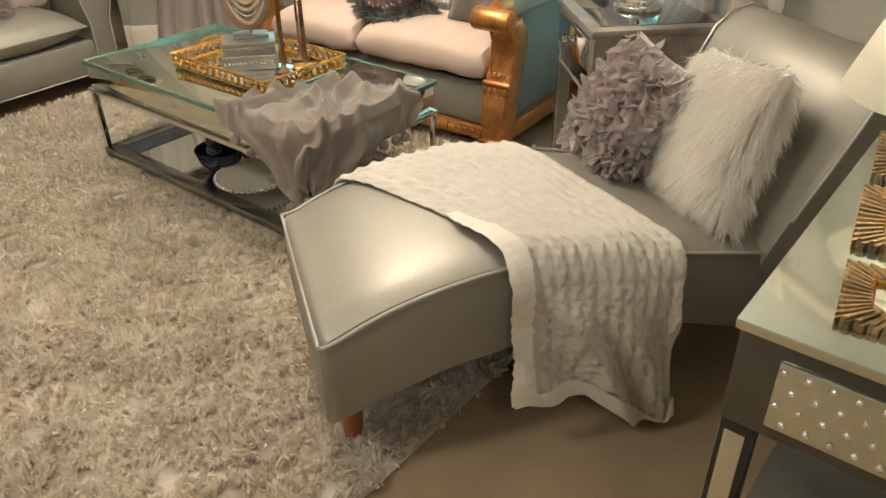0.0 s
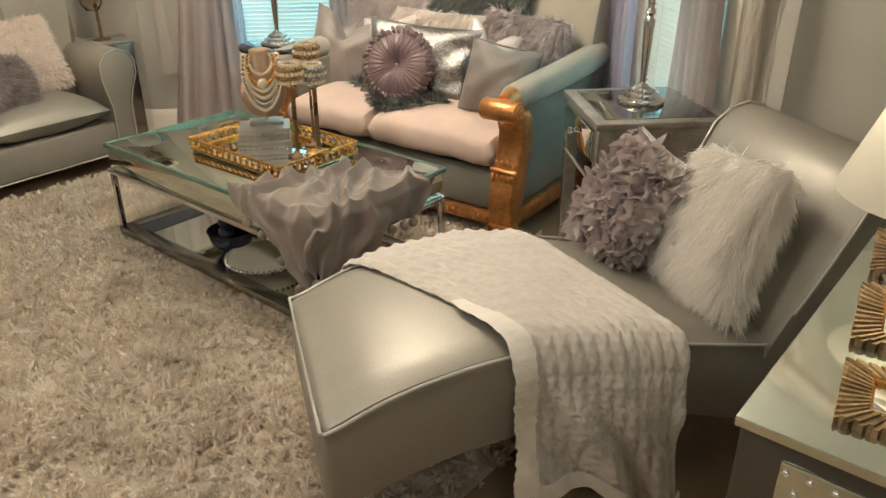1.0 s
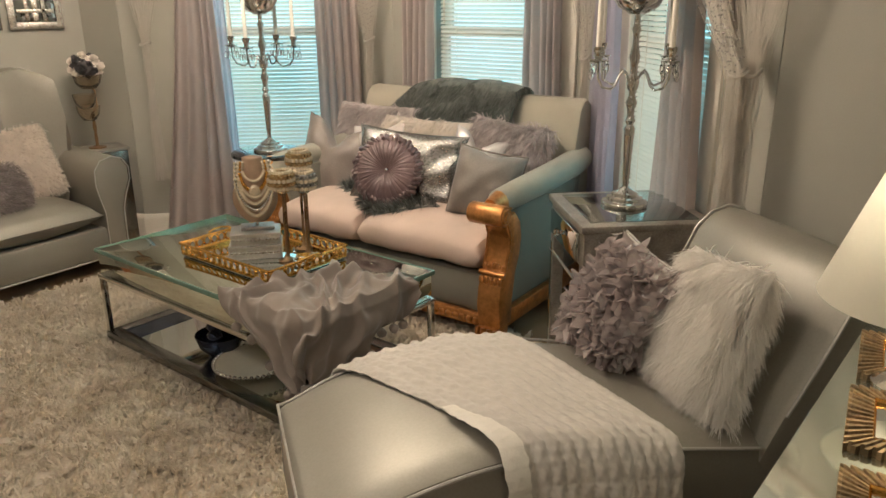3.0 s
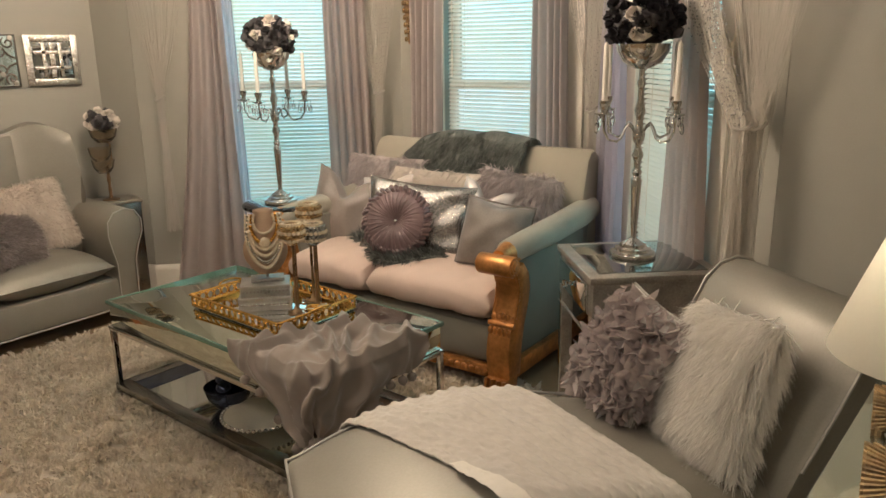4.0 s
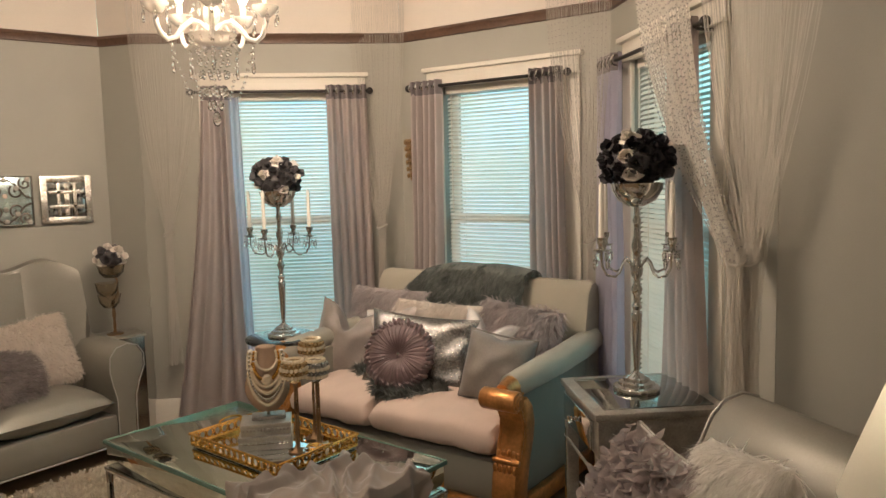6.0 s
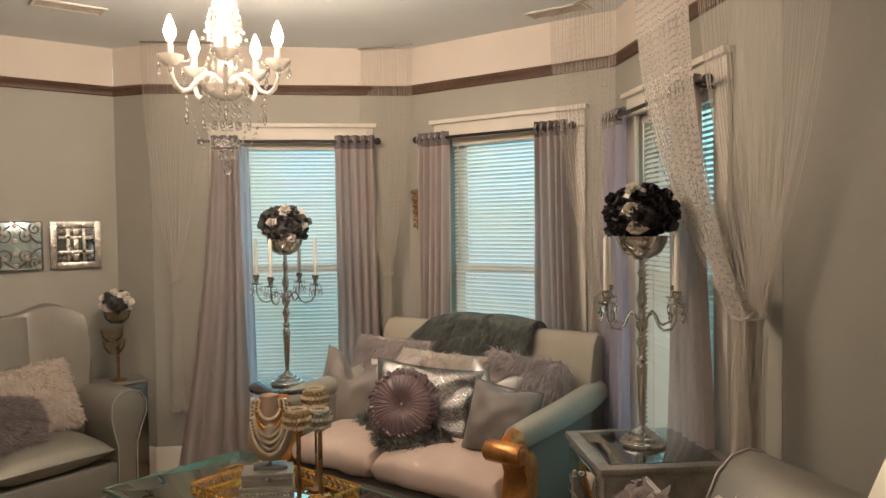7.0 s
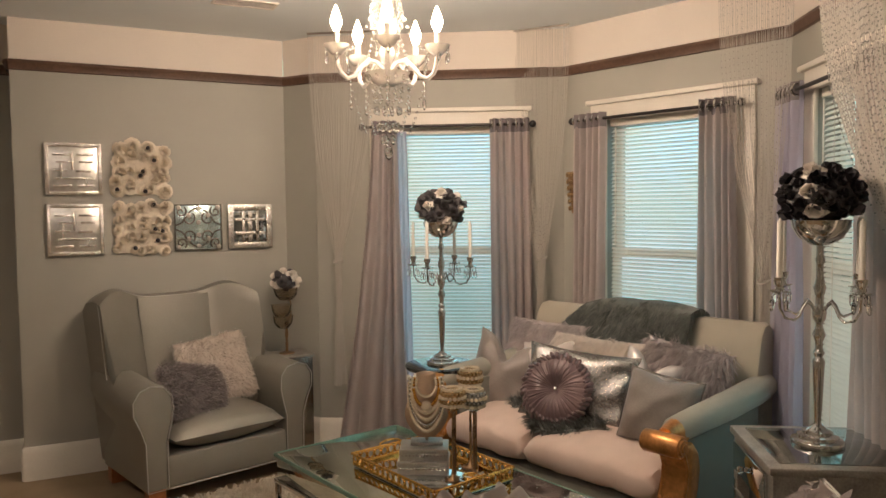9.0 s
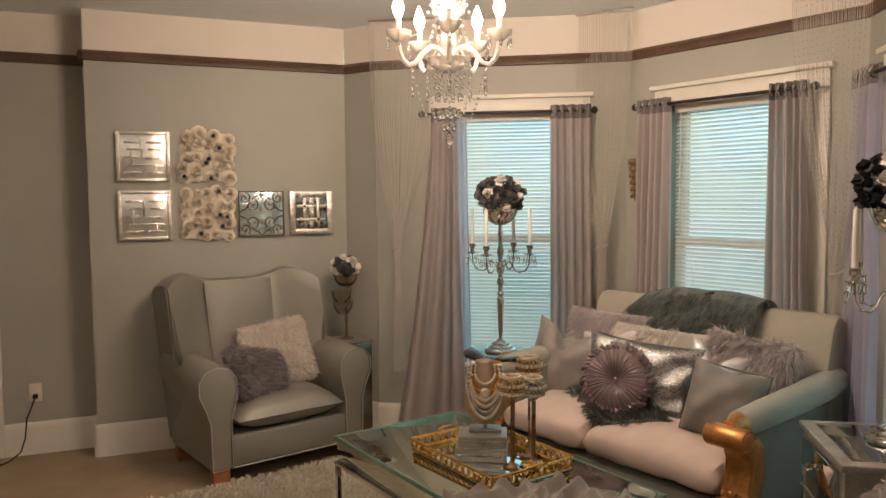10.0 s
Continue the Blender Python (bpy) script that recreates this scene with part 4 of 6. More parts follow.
box(bm, (-1.13, -0.73, 0.075), (-1.09, 0.73, 0.135), 0.012)
for k in range(34):
    ball(bm, (-1.133, -0.62 + 1.24 * k / 33, 0.105), 0.014, 8, 5, (0.6, 1.2, 1.2))
part("front_rail", bm, COPPER, sofa, "gilded carved base rail")
for sy in (-1, 1):
    bm = bmesh.new()
    box(bm, (-1.13, sy * 0.72 - 0.02, 0.07), (-0.15, sy * 0.72 + 0.02, 0.15), 0.01)
    part("side_rail", bm, COPPER, sofa, "gilded carved base rail")
    for x in (-1.11, -0.2):
        bm = bmesh.new()
        box(bm, (x - 0.055, sy * 0.695 - 0.055, 0.03), (x + 0.055, sy * 0.695 + 0.055, 0.10), 0.016)
        box(bm, (x - 0.065, sy * 0.695 - 0.065, 0.0), (x + 0.065, sy * 0.695 + 0.065, 0.034), 0.012)
        for k in range(4):
            tube(bm, [(x - 0.058, sy * 0.695 - 0.045 + 0.03 * k, 0.095), (x - 0.066, sy * 0.695 - 0.045 + 0.03 * k, 0.04)], 0.010, 6)
        part("foot", bm, COPPER, sofa)

# pillows along the loveseat; x of the bay points at the window wall
F = -90  # a cushion's face turned to the room
pillow("fur_pillow", bay(-0.44, 0.50, 0.74, 0, 0, F) @ pose(0, 0, 0, -18), (0.58, 0.36, 0.12), LILACFUR, "grey-lilac shaggy pillow against the sofa back", (9000, 0.05, 0.0022, (0, 0, -0.7), 0.38, 0.6))
pillow("fur_pillow", bay(-0.52, 0.10, 0.70, 0, 0, F) @ pose(0, 0, 0, -18), (0.60, 0.36, 0.13), CREAMFUR, "cream shaggy pillow behind the sequin one", (9000, 0.045, 0.0022, (0, 0, -0.7), 0.38, 0.6))
pillow("fur_pillow", bay(-0.47, -0.385, 0.745, 0, 0, F) @ pose(0, 0, 0, -20, 6, 0), (0.46, 0.30, 0.14), LILACFUR, "grey-lilac shaggy pillow in the sofa corner", (9000, 0.06, 0.0024, (0, 0, -0.7), 0.38, 0.6))
pillow("satin_pillow", bay(-0.64, 0.33, 0.665, 0, 0, F) @ pose(0, 0, 0, -16, -8, 0), (0.36, 0.36, 0.11), mat("pearl_satin", (0.52, 0.46, 0.42), 0.45, var=0.1, bump=0.1, sheen=0.3), "pearl satin pillow with pointed corners", seed=3, chop=0.25)
pillow("velvet_pillow", bay(-0.70, 0.60, 0.645, 0, 0, F + 14) @ pose(0, 0, 0, -16, 12, 0), (0.42, 0.42, 0.14), mat("pale_taupe_velvet", (0.24, 0.205, 0.185), 0.45, var=0.15, scale=6, bump=0.1, sheen=0.3), "pale taupe velvet pillow pressed in at the top", seed=5, pinch=0.1, wrinkle=0.014, chop=0.34)
pillow("sequin_pillow", bay(-0.76, 0.03, 0.66, 0, 0, F + 16) @ pose(0, 0, 0, -20, 4, 0), (0.60, 0.40, 0.13), SEQUIN, "silver sequin pillow catching the light", pinch=0.09, seed=1, wrinkle=0.015)
pillow("satin_pillow", bay(-0.60, -0.27, 0.70, 0, 0, F + 10) @ pose(0, 0, 0, -14, 16, 0), (0.30, 0.30, 0.10), SATIN, "small pale satin pillow tucked behind", seed=7, pinch=0.1, chop=0.3)
pillow("velvet_pillow", bay(-0.80, -0.465, 0.64, 0, 0, F + 12) @ pose(0, 0, 0, -16, 8, 0), (0.34, 0.34, 0.25), VELVET, "taupe velvet pillow with gathered corners by the arm", seed=9, wrinkle=0.010, pipe=VELVET, chop=0.06)

# round pleated cushion
rc = new("round_pillow")
rc.matrix_world = bay(-0.90, 0.05, 0.67, 0, 0, F + 22) @ pose(0, 0, 0, -22, 0, 0)
tagged(rc, "round plum pleated satin pillow with a rhinestone centre", "pillow")
def pleat(u, v):
    a = 2 * math.pi * u
    r = 0.172 * v
    h = 0.066 * max(0.0, 1 - v ** 2.6) ** 0.5 - 0.052 * math.exp(-(v / 0.30) ** 2)
    wave = math.cos(a * 34 + 2.5 * nz(math.cos(a) * 3, math.sin(a) * 3, v)) + 0.6 * math.cos(a * 61 + 5 * v)
    h += 0.0030 * wave * (0.6 + 0.8 * nz(math.cos(a) * 5, math.sin(a) * 5, 3)) * min(1, v * 1.6) * max(0, 1 - v ** 6)
    return (r * math.cos(a), -h, r * math.sin(a))
part("pleated_face", sheet(pleat, 276, 22), PLUM, rc)
part("back_face", sheet(lambda u, v: (lambda p: (p[0], 0.05 * max(0.0, 1 - v ** 2.6) ** 0.5, p[2]))(pleat(u, v)), 48, 10), PLUM, rc)
bm = bmesh.new()
for k in range(44):
    a = 2 * math.pi * k / 44
    r = 0.160 + 0.006 * math.sin(k * 2.3)
    tube(bm, [((r + e) * math.cos(a + w), y, (r + e) * math.sin(a + w)) for e, w, y in ((-0.026, -0.05, -0.034), (-0.004, 0.02, -0.036), (0.014, 0.09, -0.014), (0.008, 0.13, 0.014))], [0.004, 0.009 + 0.002 * math.sin(k * 1.7), 0.012, 0.006], 8)
part("ruched_rim", bm, PLUM, rc)
bm = bmesh.new()
ball(bm, (0, -0.03, 0), 0.011, 10, 8)
part("button", bm, GEM, rc, "rhinestone button")

# charcoal fur throws: over the back, and at the seat
ft = new("fur_throw")
ft.matrix_world = bay(0, 0, 0)
tagged(ft, "charcoal faux-fur throw lying over the sofa back", "throw")
def over_back(u, v):
    y = (0.52 - 0.30 * u) * (1 - v) - 0.345 * v
    s = u
    if s < 0.62:
        k = 1 - s / 0.62
        x, z = -0.285 - 0.125 * k, 1.0 - 0.215 * k
    else:
        k = (s - 0.62) / 0.38
        x, z = -0.285 + 0.19 * k, 1.0 + 0.035 * math.sin(k * math.pi) - 0.02 * k
    b = 0.008 * math.sin(y * 21 + 7 * u + 3 * nz(y, u, 2, 4)) + 0.016 * nz(y, u, 0, 5)
    return (x - abs(b) - 0.016, y, z + 0.02 + b * 0.6 + 0.022 * math.sin(math.pi * v))
bm = sheet(over_back, 30, 50, 0.012)
st = strands(bm, 24000, 0.045, 0.0018, (-0.2, 0.15, -0.75), 0.24, 0.4)
part("hide", bm, DARKFUR, ft)
part("fur", st, DARKFUR, ft)
ft2 = new("fur_throw")
ft2.matrix_world = bay(0, 0, 0)
tagged(ft2, "charcoal faux-fur piece spread on the blush seat", "throw")
def on_seat(u, v):
    y = 0.43 - 0.60 * v + 0.05 * math.sin(u * 4)
    x = -0.62 - 0.42 * u * (0.55 + 0.45 * math.sin(math.pi * min(1, (1 - v) * 1.25)))
    drop = max(0.0, -1.06 - x)
    return (max(x, -1.08), y, 0.518 - drop * 0.8 + 0.008 * nz(x, y, 1, 12) - 0.03 * max(0, (-x - 0.95) / 0.13))
bm = sheet(on_seat, 24, 28, 0.012)
st = strands(bm, 8000, 0.05, 0.0024, (-0.5, 0.0, 0.1), 0.5, 0.7)
part("hide", bm, DARKFUR, ft2)
part("fur", st, DARKFUR, ft2)

# ---- mirrored end table ----
end = thing("end_table", (2.32, 1.725, 0), 57, "mirrored silver end table with one drawer", "table")
TOPZ = 0.715
bm = bmesh.new()
box(bm, (-0.25, -0.25, TOPZ - 0.028), (0.25, 0.25, TOPZ), 0.006)
part("top_frame", bm, SILVER, end)
bm = bmesh.new()
box(bm, (-0.205, -0.205, TOPZ - 0.01), (0.205, 0.205, TOPZ + 0.004), 0.003)
part("top_mirror", bm, mat("smoky_mirror", (0.36, 0.38, 0.37), 0.05, 1.0, var=0.03, bump=0), end)
bm = bmesh.new()
box(bm, (-0.235, -0.235, TOPZ - 0.165), (0.235, 0.235, TOPZ - 0.028), 0.004)
part("apron", bm, SILVER, end)
d = bmesh.new()
box(d, (-0.19, 0.236, TOPZ - 0.15), (0.19, 0.252, TOPZ - 0.04), 0.005)
dr = part("drawer_front", d, MIRROR, end, "mirrored drawer front")
bm = bmesh.new()
lathe(bm, [(0.0, 0.0), (0.010, 0.0), (0.007, 0.012), (0.016, 0.022), (0.014, 0.032), (0.0, 0.035)], (0, 0, 0), 14, pose(0, 0.252, TOPZ - 0.095, -90, 0, 0))
part("knob", bm, CRYSTAL, dr, "crystal knob")
for sx in (-1, 1):
    for sy in (-1, 1):
        bm = bmesh.new()
        prism(bm, [(sx * 0.235, sy * 0.235), (sx * 0.19, sy * 0.235), (sx * 0.19, sy * 0.19), (sx * 0.235, sy * 0.19)], 0.0, TOPZ - 0.16, "z", 0.004)
        l = part("leg", bm, SILVER, end)
        bm = bmesh.new()
        box(bm, (sx * 0.2125 - 0.013, sy * 0.2365 - 0.003, 0.05), (sx * 0.2125 + 0.013, sy * 0.2365 + 0.003, TOPZ - 0.2), 0.001)
        part("mirror_strip", bm, MIRROR, l)
bm = bmesh.new()
box(bm, (-0.22, -0.22, 0.16), (0.22, 0.22, 0.18), 0.003)
part("lower_shelf", bm, SILVER, end)
# side rails: the slim bars that join drawer and legs
for sx in (-1, 1):
    bm = bmesh.new()
    tube(bm, [(sx * 0.235, 0.235, TOPZ - 0.24), (sx * 0.235, -0.235, TOPZ - 0.24)], 0.006, 6)
    tube(bm, [(-0.235, sx * 0.235, TOPZ - 0.24), (0.235, sx * 0.235, TOPZ - 0.24)], 0.006, 6)
    part("stretcher", bm, SILVER, end)

# ---- round table behind the loveseat's far arm ----
rt = thing("round_table", (1.80, 3.74, 0), 0, "small round table with dark mirrored top", "table")
bm = bmesh.new()
lathe(bm, [(0.0, 0.675), (0.19, 0.675), (0.20, 0.683), (0.20, 0.697), (0.19, 0.703), (0.0, 0.703)], steps=40)
part("tabletop", bm, mat("dark_mirror_top", (0.16, 0.16, 0.16), 0.08, 0.9, bump=0), rt)
bm = bmesh.new()
lathe(bm, [(0.0, 0.0), (0.15, 0.0), (0.155, 0.012), (0.05, 0.03), (0.025, 0.06), (0.022, 0.4), (0.032, 0.5), (0.022, 0.6), (0.06, 0.675), (0.0, 0.675)], steps=28)
part("pedestal", bm, SILVER, rt)

# ---- candelabra ----
CANDLE = mat("ivory_candle", (0.78, 0.74, 0.66), 0.5, var=0.03, bump=0)
BLACKPETAL = mat("black_silk_petal", (0.028, 0.024, 0.028), 0.55, var=0.4, scale=30, bump=0.1, island=0.5)
WHITEPETAL = mat("ivory_silk_petal", (0.80, 0.74, 0.67), 0.7, var=0.12, scale=30, bump=0.1, island=0.5)
GREYPETAL = mat("smoke_silk_petal", (0.085, 0.078, 0.08), 0.6, var=0.3, scale=30, bump=0.1, island=0.5)


def rose(bm, m, r, seed):
    """A silk rose: rings of cupped petals, tight in the middle."""
    q = random.Random(seed)
    for ring, (n, rad, h, open_) in enumerate(((3, 0.22, 0.36, 0.1), (5, 0.45, 0.30, 0.5), (6, 0.75, 0.2, 0.95))):
        for k in range(n):
            a = 2 * math.pi * (k + q.random() * 0.4) / n
            c, s = math.cos(a), math.sin(a)
            g = []
            for i in range(4):
                row = []
                for j in range(4):
                    w = (j / 3 - 0.5) * 1.0 * (0.55 + 0.45 * math.sin(math.pi * (0.2 + 0.7 * i / 3)))
                    out = rad * (0.35 + 0.65 * (i / 3) ** (1.2)) - 0.25 * w * w
                    z = h * (i / 3) ** 0.8 * (1.3 - open_ * 0.6) + 0.06 * q.random() - (0.18 * open_ * (i / 3) ** 3)
                    row.append(bm.verts.new(m @ Vector(((out * c - w * s * 0.9) * r, (out * s + w * c * 0.9) * r, z * r * 1.7))))
                g.append(row)
            for i in range(3):
                for j in range(3):
                    bm.faces.new((g[i][j], g[i + 1][j], g[i + 1][j + 1], g[i][j + 1]))


def facing(d, at):
    return Matrix.Translation(at) @ Vector(d).to_track_quat("Z", "Y").to_matrix().to_4x4()


def flower_ball(name, at, radius, n, r, label, base=BLACKPETAL, rank=0):
    fb = new(name)
    fb.matrix_world = Matrix.Translation(at) @ Matrix.Diagonal((1, 1, 0.88, 1))
    tagged(fb, label, "flower ball")
    bm = bmesh.new()
    ball(bm, (0, 0, 0), radius * 0.72, 18, 12)
    part("core", bm, base, fb)
    for k in range(n):
        z = 1 - 2 * (k + 0.5) / n
        if z < -0.62:
            continue
        a = k * 2.39996 + rank
        d = (math.sqrt(1 - z * z) * math.cos(a), math.sqrt(1 - z * z) * math.sin(a), z)
        bm = bmesh.new()
        rose(bm, facing(d, Vector(d) * radius * (0.66 + 0.05 * math.sin(k * 5))), r * (0.95 + 0.2 * math.sin(k * 3.3)), k + rank)
        white = k % (7 if rank == 0 else 6) == (4 if rank != 2 else 1) or (rank == 2 and k % 4 == 0)
        part("rose", bm, WHITEPETAL if white else (GREYPETAL if k % 11 == 0 else base), fb, "ivory silk rose" if white else "")
    return fb


def candelabrum(at, turn, label):
    c = thing("candelabrum", at, turn, label, "candelabra", "tall silver candelabra")
    bm = bmesh.new()
    lathe(bm, [(0.0, 0.0), (0.088, 0.0), (0.09, 0.012), (0.086, 0.02), (0.07, 0.026), (0.068, 0.036), (0.052, 0.042), (0.05, 0.052), (0.03, 0.06), (0.014, 0.075), (0.0, 0.076)], steps=40)
    part("base", bm, CHROME, c, "stepped round chrome base")
    bm = bmesh.new()
    lathe(bm, [(0.012, 0.07), (0.010, 0.085), (0.0135, 0.13), (0.019, 0.27), (0.021, 0.30), (0.012, 0.315), (0.02, 0.33), (0.012, 0.345), (0.013, 0.37), (0.022, 0.395), (0.013, 0.42), (0.011, 0.435), (0.021, 0.45), (0.024, 0.475), (0.014, 0.50), (0.013, 0.53), (0.021, 0.56), (0.012, 0.60), (0.011, 0.64), (0.017, 0.66), (0.011, 0.68), (0.011, 0.715), (0.0, 0.72)], steps=24)
    part("stem", bm, CHROME, c)
    bm = bmesh.new()
    lathe(bm, [(0.0, 0.71), (0.03, 0.712), (0.07, 0.735), (0.094, 0.775), (0.098, 0.80), (0.092, 0.80), (0.065, 0.742), (0.0, 0.722)], steps=32)
    part("bowl", bm, CHROME, c, "polished flower bowl")
    for k in range(4):
        a = math.pi / 2 * k + 0.5
        ca, sa = math.cos(a), math.sin(a)
        bm = bmesh.new()
        path = [(0.015, 0.47), (0.035, 0.50), (0.055, 0.512), (0.072, 0.495), (0.088, 0.465), (0.11, 0.452), (0.15, 0.462), (0.172, 0.495), (0.176, 0.55)]
        tube(bm, [(r * ca, r * sa, z) for r, z in path], 0.0048, 8)
        arm = part("arm", bm, CHROME, c)
        bm = bmesh.new()
        x, y = 0.176 * ca, 0.176 * sa
        lathe(bm, [(0.0, 0.545), (0.012, 0.547), (0.034, 0.556), (0.034, 0.56), (0.013, 0.562), (0.011, 0.575), (0.018, 0.59), (0.019, 0.605), (0.012, 0.605), (0.0, 0.58)], (x, y, 0), 18)
        part("cup", bm, CHROME, arm)
        bm = bmesh.new()
        lathe(bm, [(0.0, 0.585), (0.0108, 0.585), (0.0095, 0.795), (0.004, 0.803), (0.0, 0.81)], (x, y, 0), 14)
        part("candle", bm, CANDLE, arm, "tall ivory taper candle")
        bm = bmesh.new()
        for j in range(4):
            b = a + j * math.pi / 2
            px, py = x + 0.032 * math.cos(b), y + 0.032 * math.sin(b)
            for i, (dz, r) in enumerate(((0.01, 0.005), (0.022, 0.006), (0.048, 0.011))):
                ball(bm, (px, py, 0.556 - dz), r, 6, 4, (0.8, 0.8, 1.0 if i < 2 else 1.9))
        tagged(part("crystal_fringe", bm, CRYSTAL, arm), kind="stuff")
    return c


candelabrum((2.315, 1.735, 0.72), 53, "tall chrome candelabrum with ivory candles on the end table")
candelabrum((1.80, 3.715, 0.704), 9.5, "tall chrome candelabrum with ivory candles on the round table")
flower_ball("flower_ball", (2.315, 1.735, 1.60), 0.150, 64, 0.056, "ball of black silk roses with a few ivory ones")
flower_ball("flower_ball", (1.80, 3.715, 1.575), 0.146, 58, 0.056, "ball of black and smoke silk roses with ivory ones", GREYPETAL, 1)

# ---- armchair ----
AC = (0.72, 4.23, 0)
chair = thing("armchair", AC, 16, "silver-grey leather club armchair with winged back and wooden feet", "armchair")
bm = bmesh.new()
box(bm, (-0.36, 0.0, 0.10), (0.36, 0.62, 0.275), 0.02)
part("seat_base", bm, LEATHER, chair)
bm = cushion(0.66, 0.60, 0.19, pinch=0.01, n=26, wrinkle=0.004)
bmesh.ops.transform(bm, matrix=pose(0, 0.27, 0.355, 90, 0, 0), verts=bm.verts[:])
for v in bm.verts:
    v.co.z = 0.355 + (v.co.z - 0.355) * (1.0 + 0.1)
part("seat_cushion", bm, LEATHER, chair, "plump leather seat cushion")
for sx in (-1, 1):
    # arm front outline, swept from front to back
    out = [(0.36, 0.10), (0.47, 0.10), (0.475, 0.36), (0.50, 0.44), (0.535, 0.52), (0.535, 0.59), (0.50, 0.645), (0.44, 0.665), (0.37, 0.65), (0.33, 0.60), (0.325, 0.52), (0.34, 0.44), (0.36, 0.36)]
    bm = bmesh.new()
    prism(bm, [(sx * x, z) for x, z in out], 0.0, 0.68, "y", 0.018)
    for v in bm.verts:
        if v.co.z > 0.3:
            v.co.z += 0.03 * max(0.0, v.co.y - 0.1) / 0.58
    a = part("arm", bm, LEATHER, chair)
    bm = bmesh.new()
    tube(bm, [(sx * x, -0.001, z) for x, z in out[1:] + out[:1]], 0.0032, 6, True)
    part("piping", bm, PIPING, a)
# winged back: shaped top with two raised ears
def back_top(x):
    k = abs(x) / 0.48
    return 1.08 + 0.055 * math.exp(-((k - 0.72) / 0.24) ** 2) - 0.02 * max(0, k - 0.9) / 0.1
bm = bmesh.new()
n = 28
g = []
for i in range(n + 1):
    x = -0.48 + 0.96 * i / n
    top = back_top(x)
    wing = 0.19 * max(0.0, (abs(x) / 0.48 - 0.45) / 0.55) ** 1.3
    prof = []
    for j in range(11):
        k = j / 10
        prof.append((0.50 - wing + 0.10 * k - 0.02 * math.sin(math.pi * k), 0.42 + (top - 0.045 - 0.42) * k))
    prof += [(0.615 - wing * 0.95, top - 0.012), (0.66 - wing * 0.6, top), (0.71 - wing * 0.2, top - 0.02), (0.735, top - 0.07), (0.74, 0.6), (0.72, 0.12), (0.5, 0.12)]
    g.append([bm.verts.new((x * (0.84 + 0.16 * min(1, max(0, (z - 0.5) / 0.2))) - 0.065, y, z)) for y, z in prof])
for a, b in zip(g, g[1:]):
    for k in range(len(a)):
        j = (k + 1) % len(a)
        bm.faces.new((a[k], a[j], b[j], b[k]))
bm.faces.new(g[0][::-1]), bm.faces.new(g[-1])
bmesh.ops.recalc_face_normals(bm, faces=bm.faces[:])
part("backrest", bm, LEATHER, chair)
# centre panel between the wings
bm = sheet(lambda u, v: (-0.20 + 0.40 * u + 0.03 * (v - 0.5) * (2 * u - 1), 0.488 + 0.105 * v - 0.022 * math.sin(math.pi * u) ** 0.6 * math.sin(math.pi * min(1, v * 0.9 + 0.05)) ** 0.4, 0.44 + 0.625 * v), 20, 20, 0.02)
bmesh.ops.translate(bm, vec=(-0.065, 0, 0), verts=bm.verts[:])
part("back_panel", bm, LEATHER, chair, "smooth padded centre panel")
for sx in (-1, 1):
    bm = bmesh.new()
    tube(bm, [(sx * 0.482 - 0.065, 0.50 - 0.15 + 0.10 * k / 10, 0.66 + (back_top(0.48) - 0.70) * k / 10) for k in range(11)] + [(sx * (0.48 - 0.48 * k / 12) - 0.065, 0.615 - 0.1425 * max(0.0, (1 - k / 12 - 0.45) / 0.55) ** 1.3, back_top(0.48 - 0.48 * k / 12) - 0.012) for k in range(13)], 0.0025, 6)
    part("piping", bm, PIPING, chair)
bm = bmesh.new()
tube(bm, [(-0.35, -0.004, 0.102), (0.35, -0.004, 0.102)], 0.004, 6)
part("piping", bm, PIPING, chair)
for sx in (-1, 1):
    for y in (0.05, 0.62):
        bm = bmesh.new()
        prism(bm, [(sx * 0.465, y - 0.045), (sx * 0.375, y - 0.045), (sx * 0.385, y + 0.045), (sx * 0.455, y + 0.045)], 0.0, 0.105, "z", 0.006)
        part("foot", bm, LEGWOOD, chair, "tapered orange-brown wooden foot")


def arm(x, y, z, rx=0, ry=0, rz=0):
    return pose(*AC, 0, 0, 16) @ pose(x, y, z, rx, ry, rz)


pillow("fur_pillow", arm(0.09, 0.36, 0.625, 0, 0, 0) @ pose(0, 0, 0, -20, -6, 0), (0.43, 0.40, 0.13), CREAMFUR, "cream fluffy pillow in the armchair", (11000, 0.035, 0.0018, (0, 0, -0.5), 0.5))
pillow("fur_pillow", arm(-0.12, 0.22, 0.545, 0, 0, 8) @ pose(0, 0, 0, -34, 14, 0), (0.38, 0.30, 0.13), MAUVEFUR, "mauve-grey shaggy pillow in the armchair", (11000, 0.05, 0.0022, (0.1, -0.1, -0.5), 0.6))

# ---- corner table with votive stand ----
ctb = thing("corner_table", (1.19, 4.70, 0), 0, "small silver corner table beside the armchair", "table")
bm = bmesh.new()
box(bm, (-0.13, -0.11, 0.645), (0.13, 0.11, 0.66), 0.003)
part("tabletop", bm, SILVER, ctb)
bm = bmesh.new()
box(bm, (-0.12, -0.10, 0.05), (0.12, 0.10, 0.645), 0.004)
part("body", bm, STEEL, ctb)
bm = bmesh.new()
box(bm, (-0.125, -0.105, 0.0), (0.125, 0.105, 0.05), 0.004)
part("plinth", bm, STEEL, ctb)
vs = thing("votive_stand", (1.17, 4.70, 0.66), 0, "glass and bronze votive stand with three cups", "candle holder")
bm = bmesh.new()
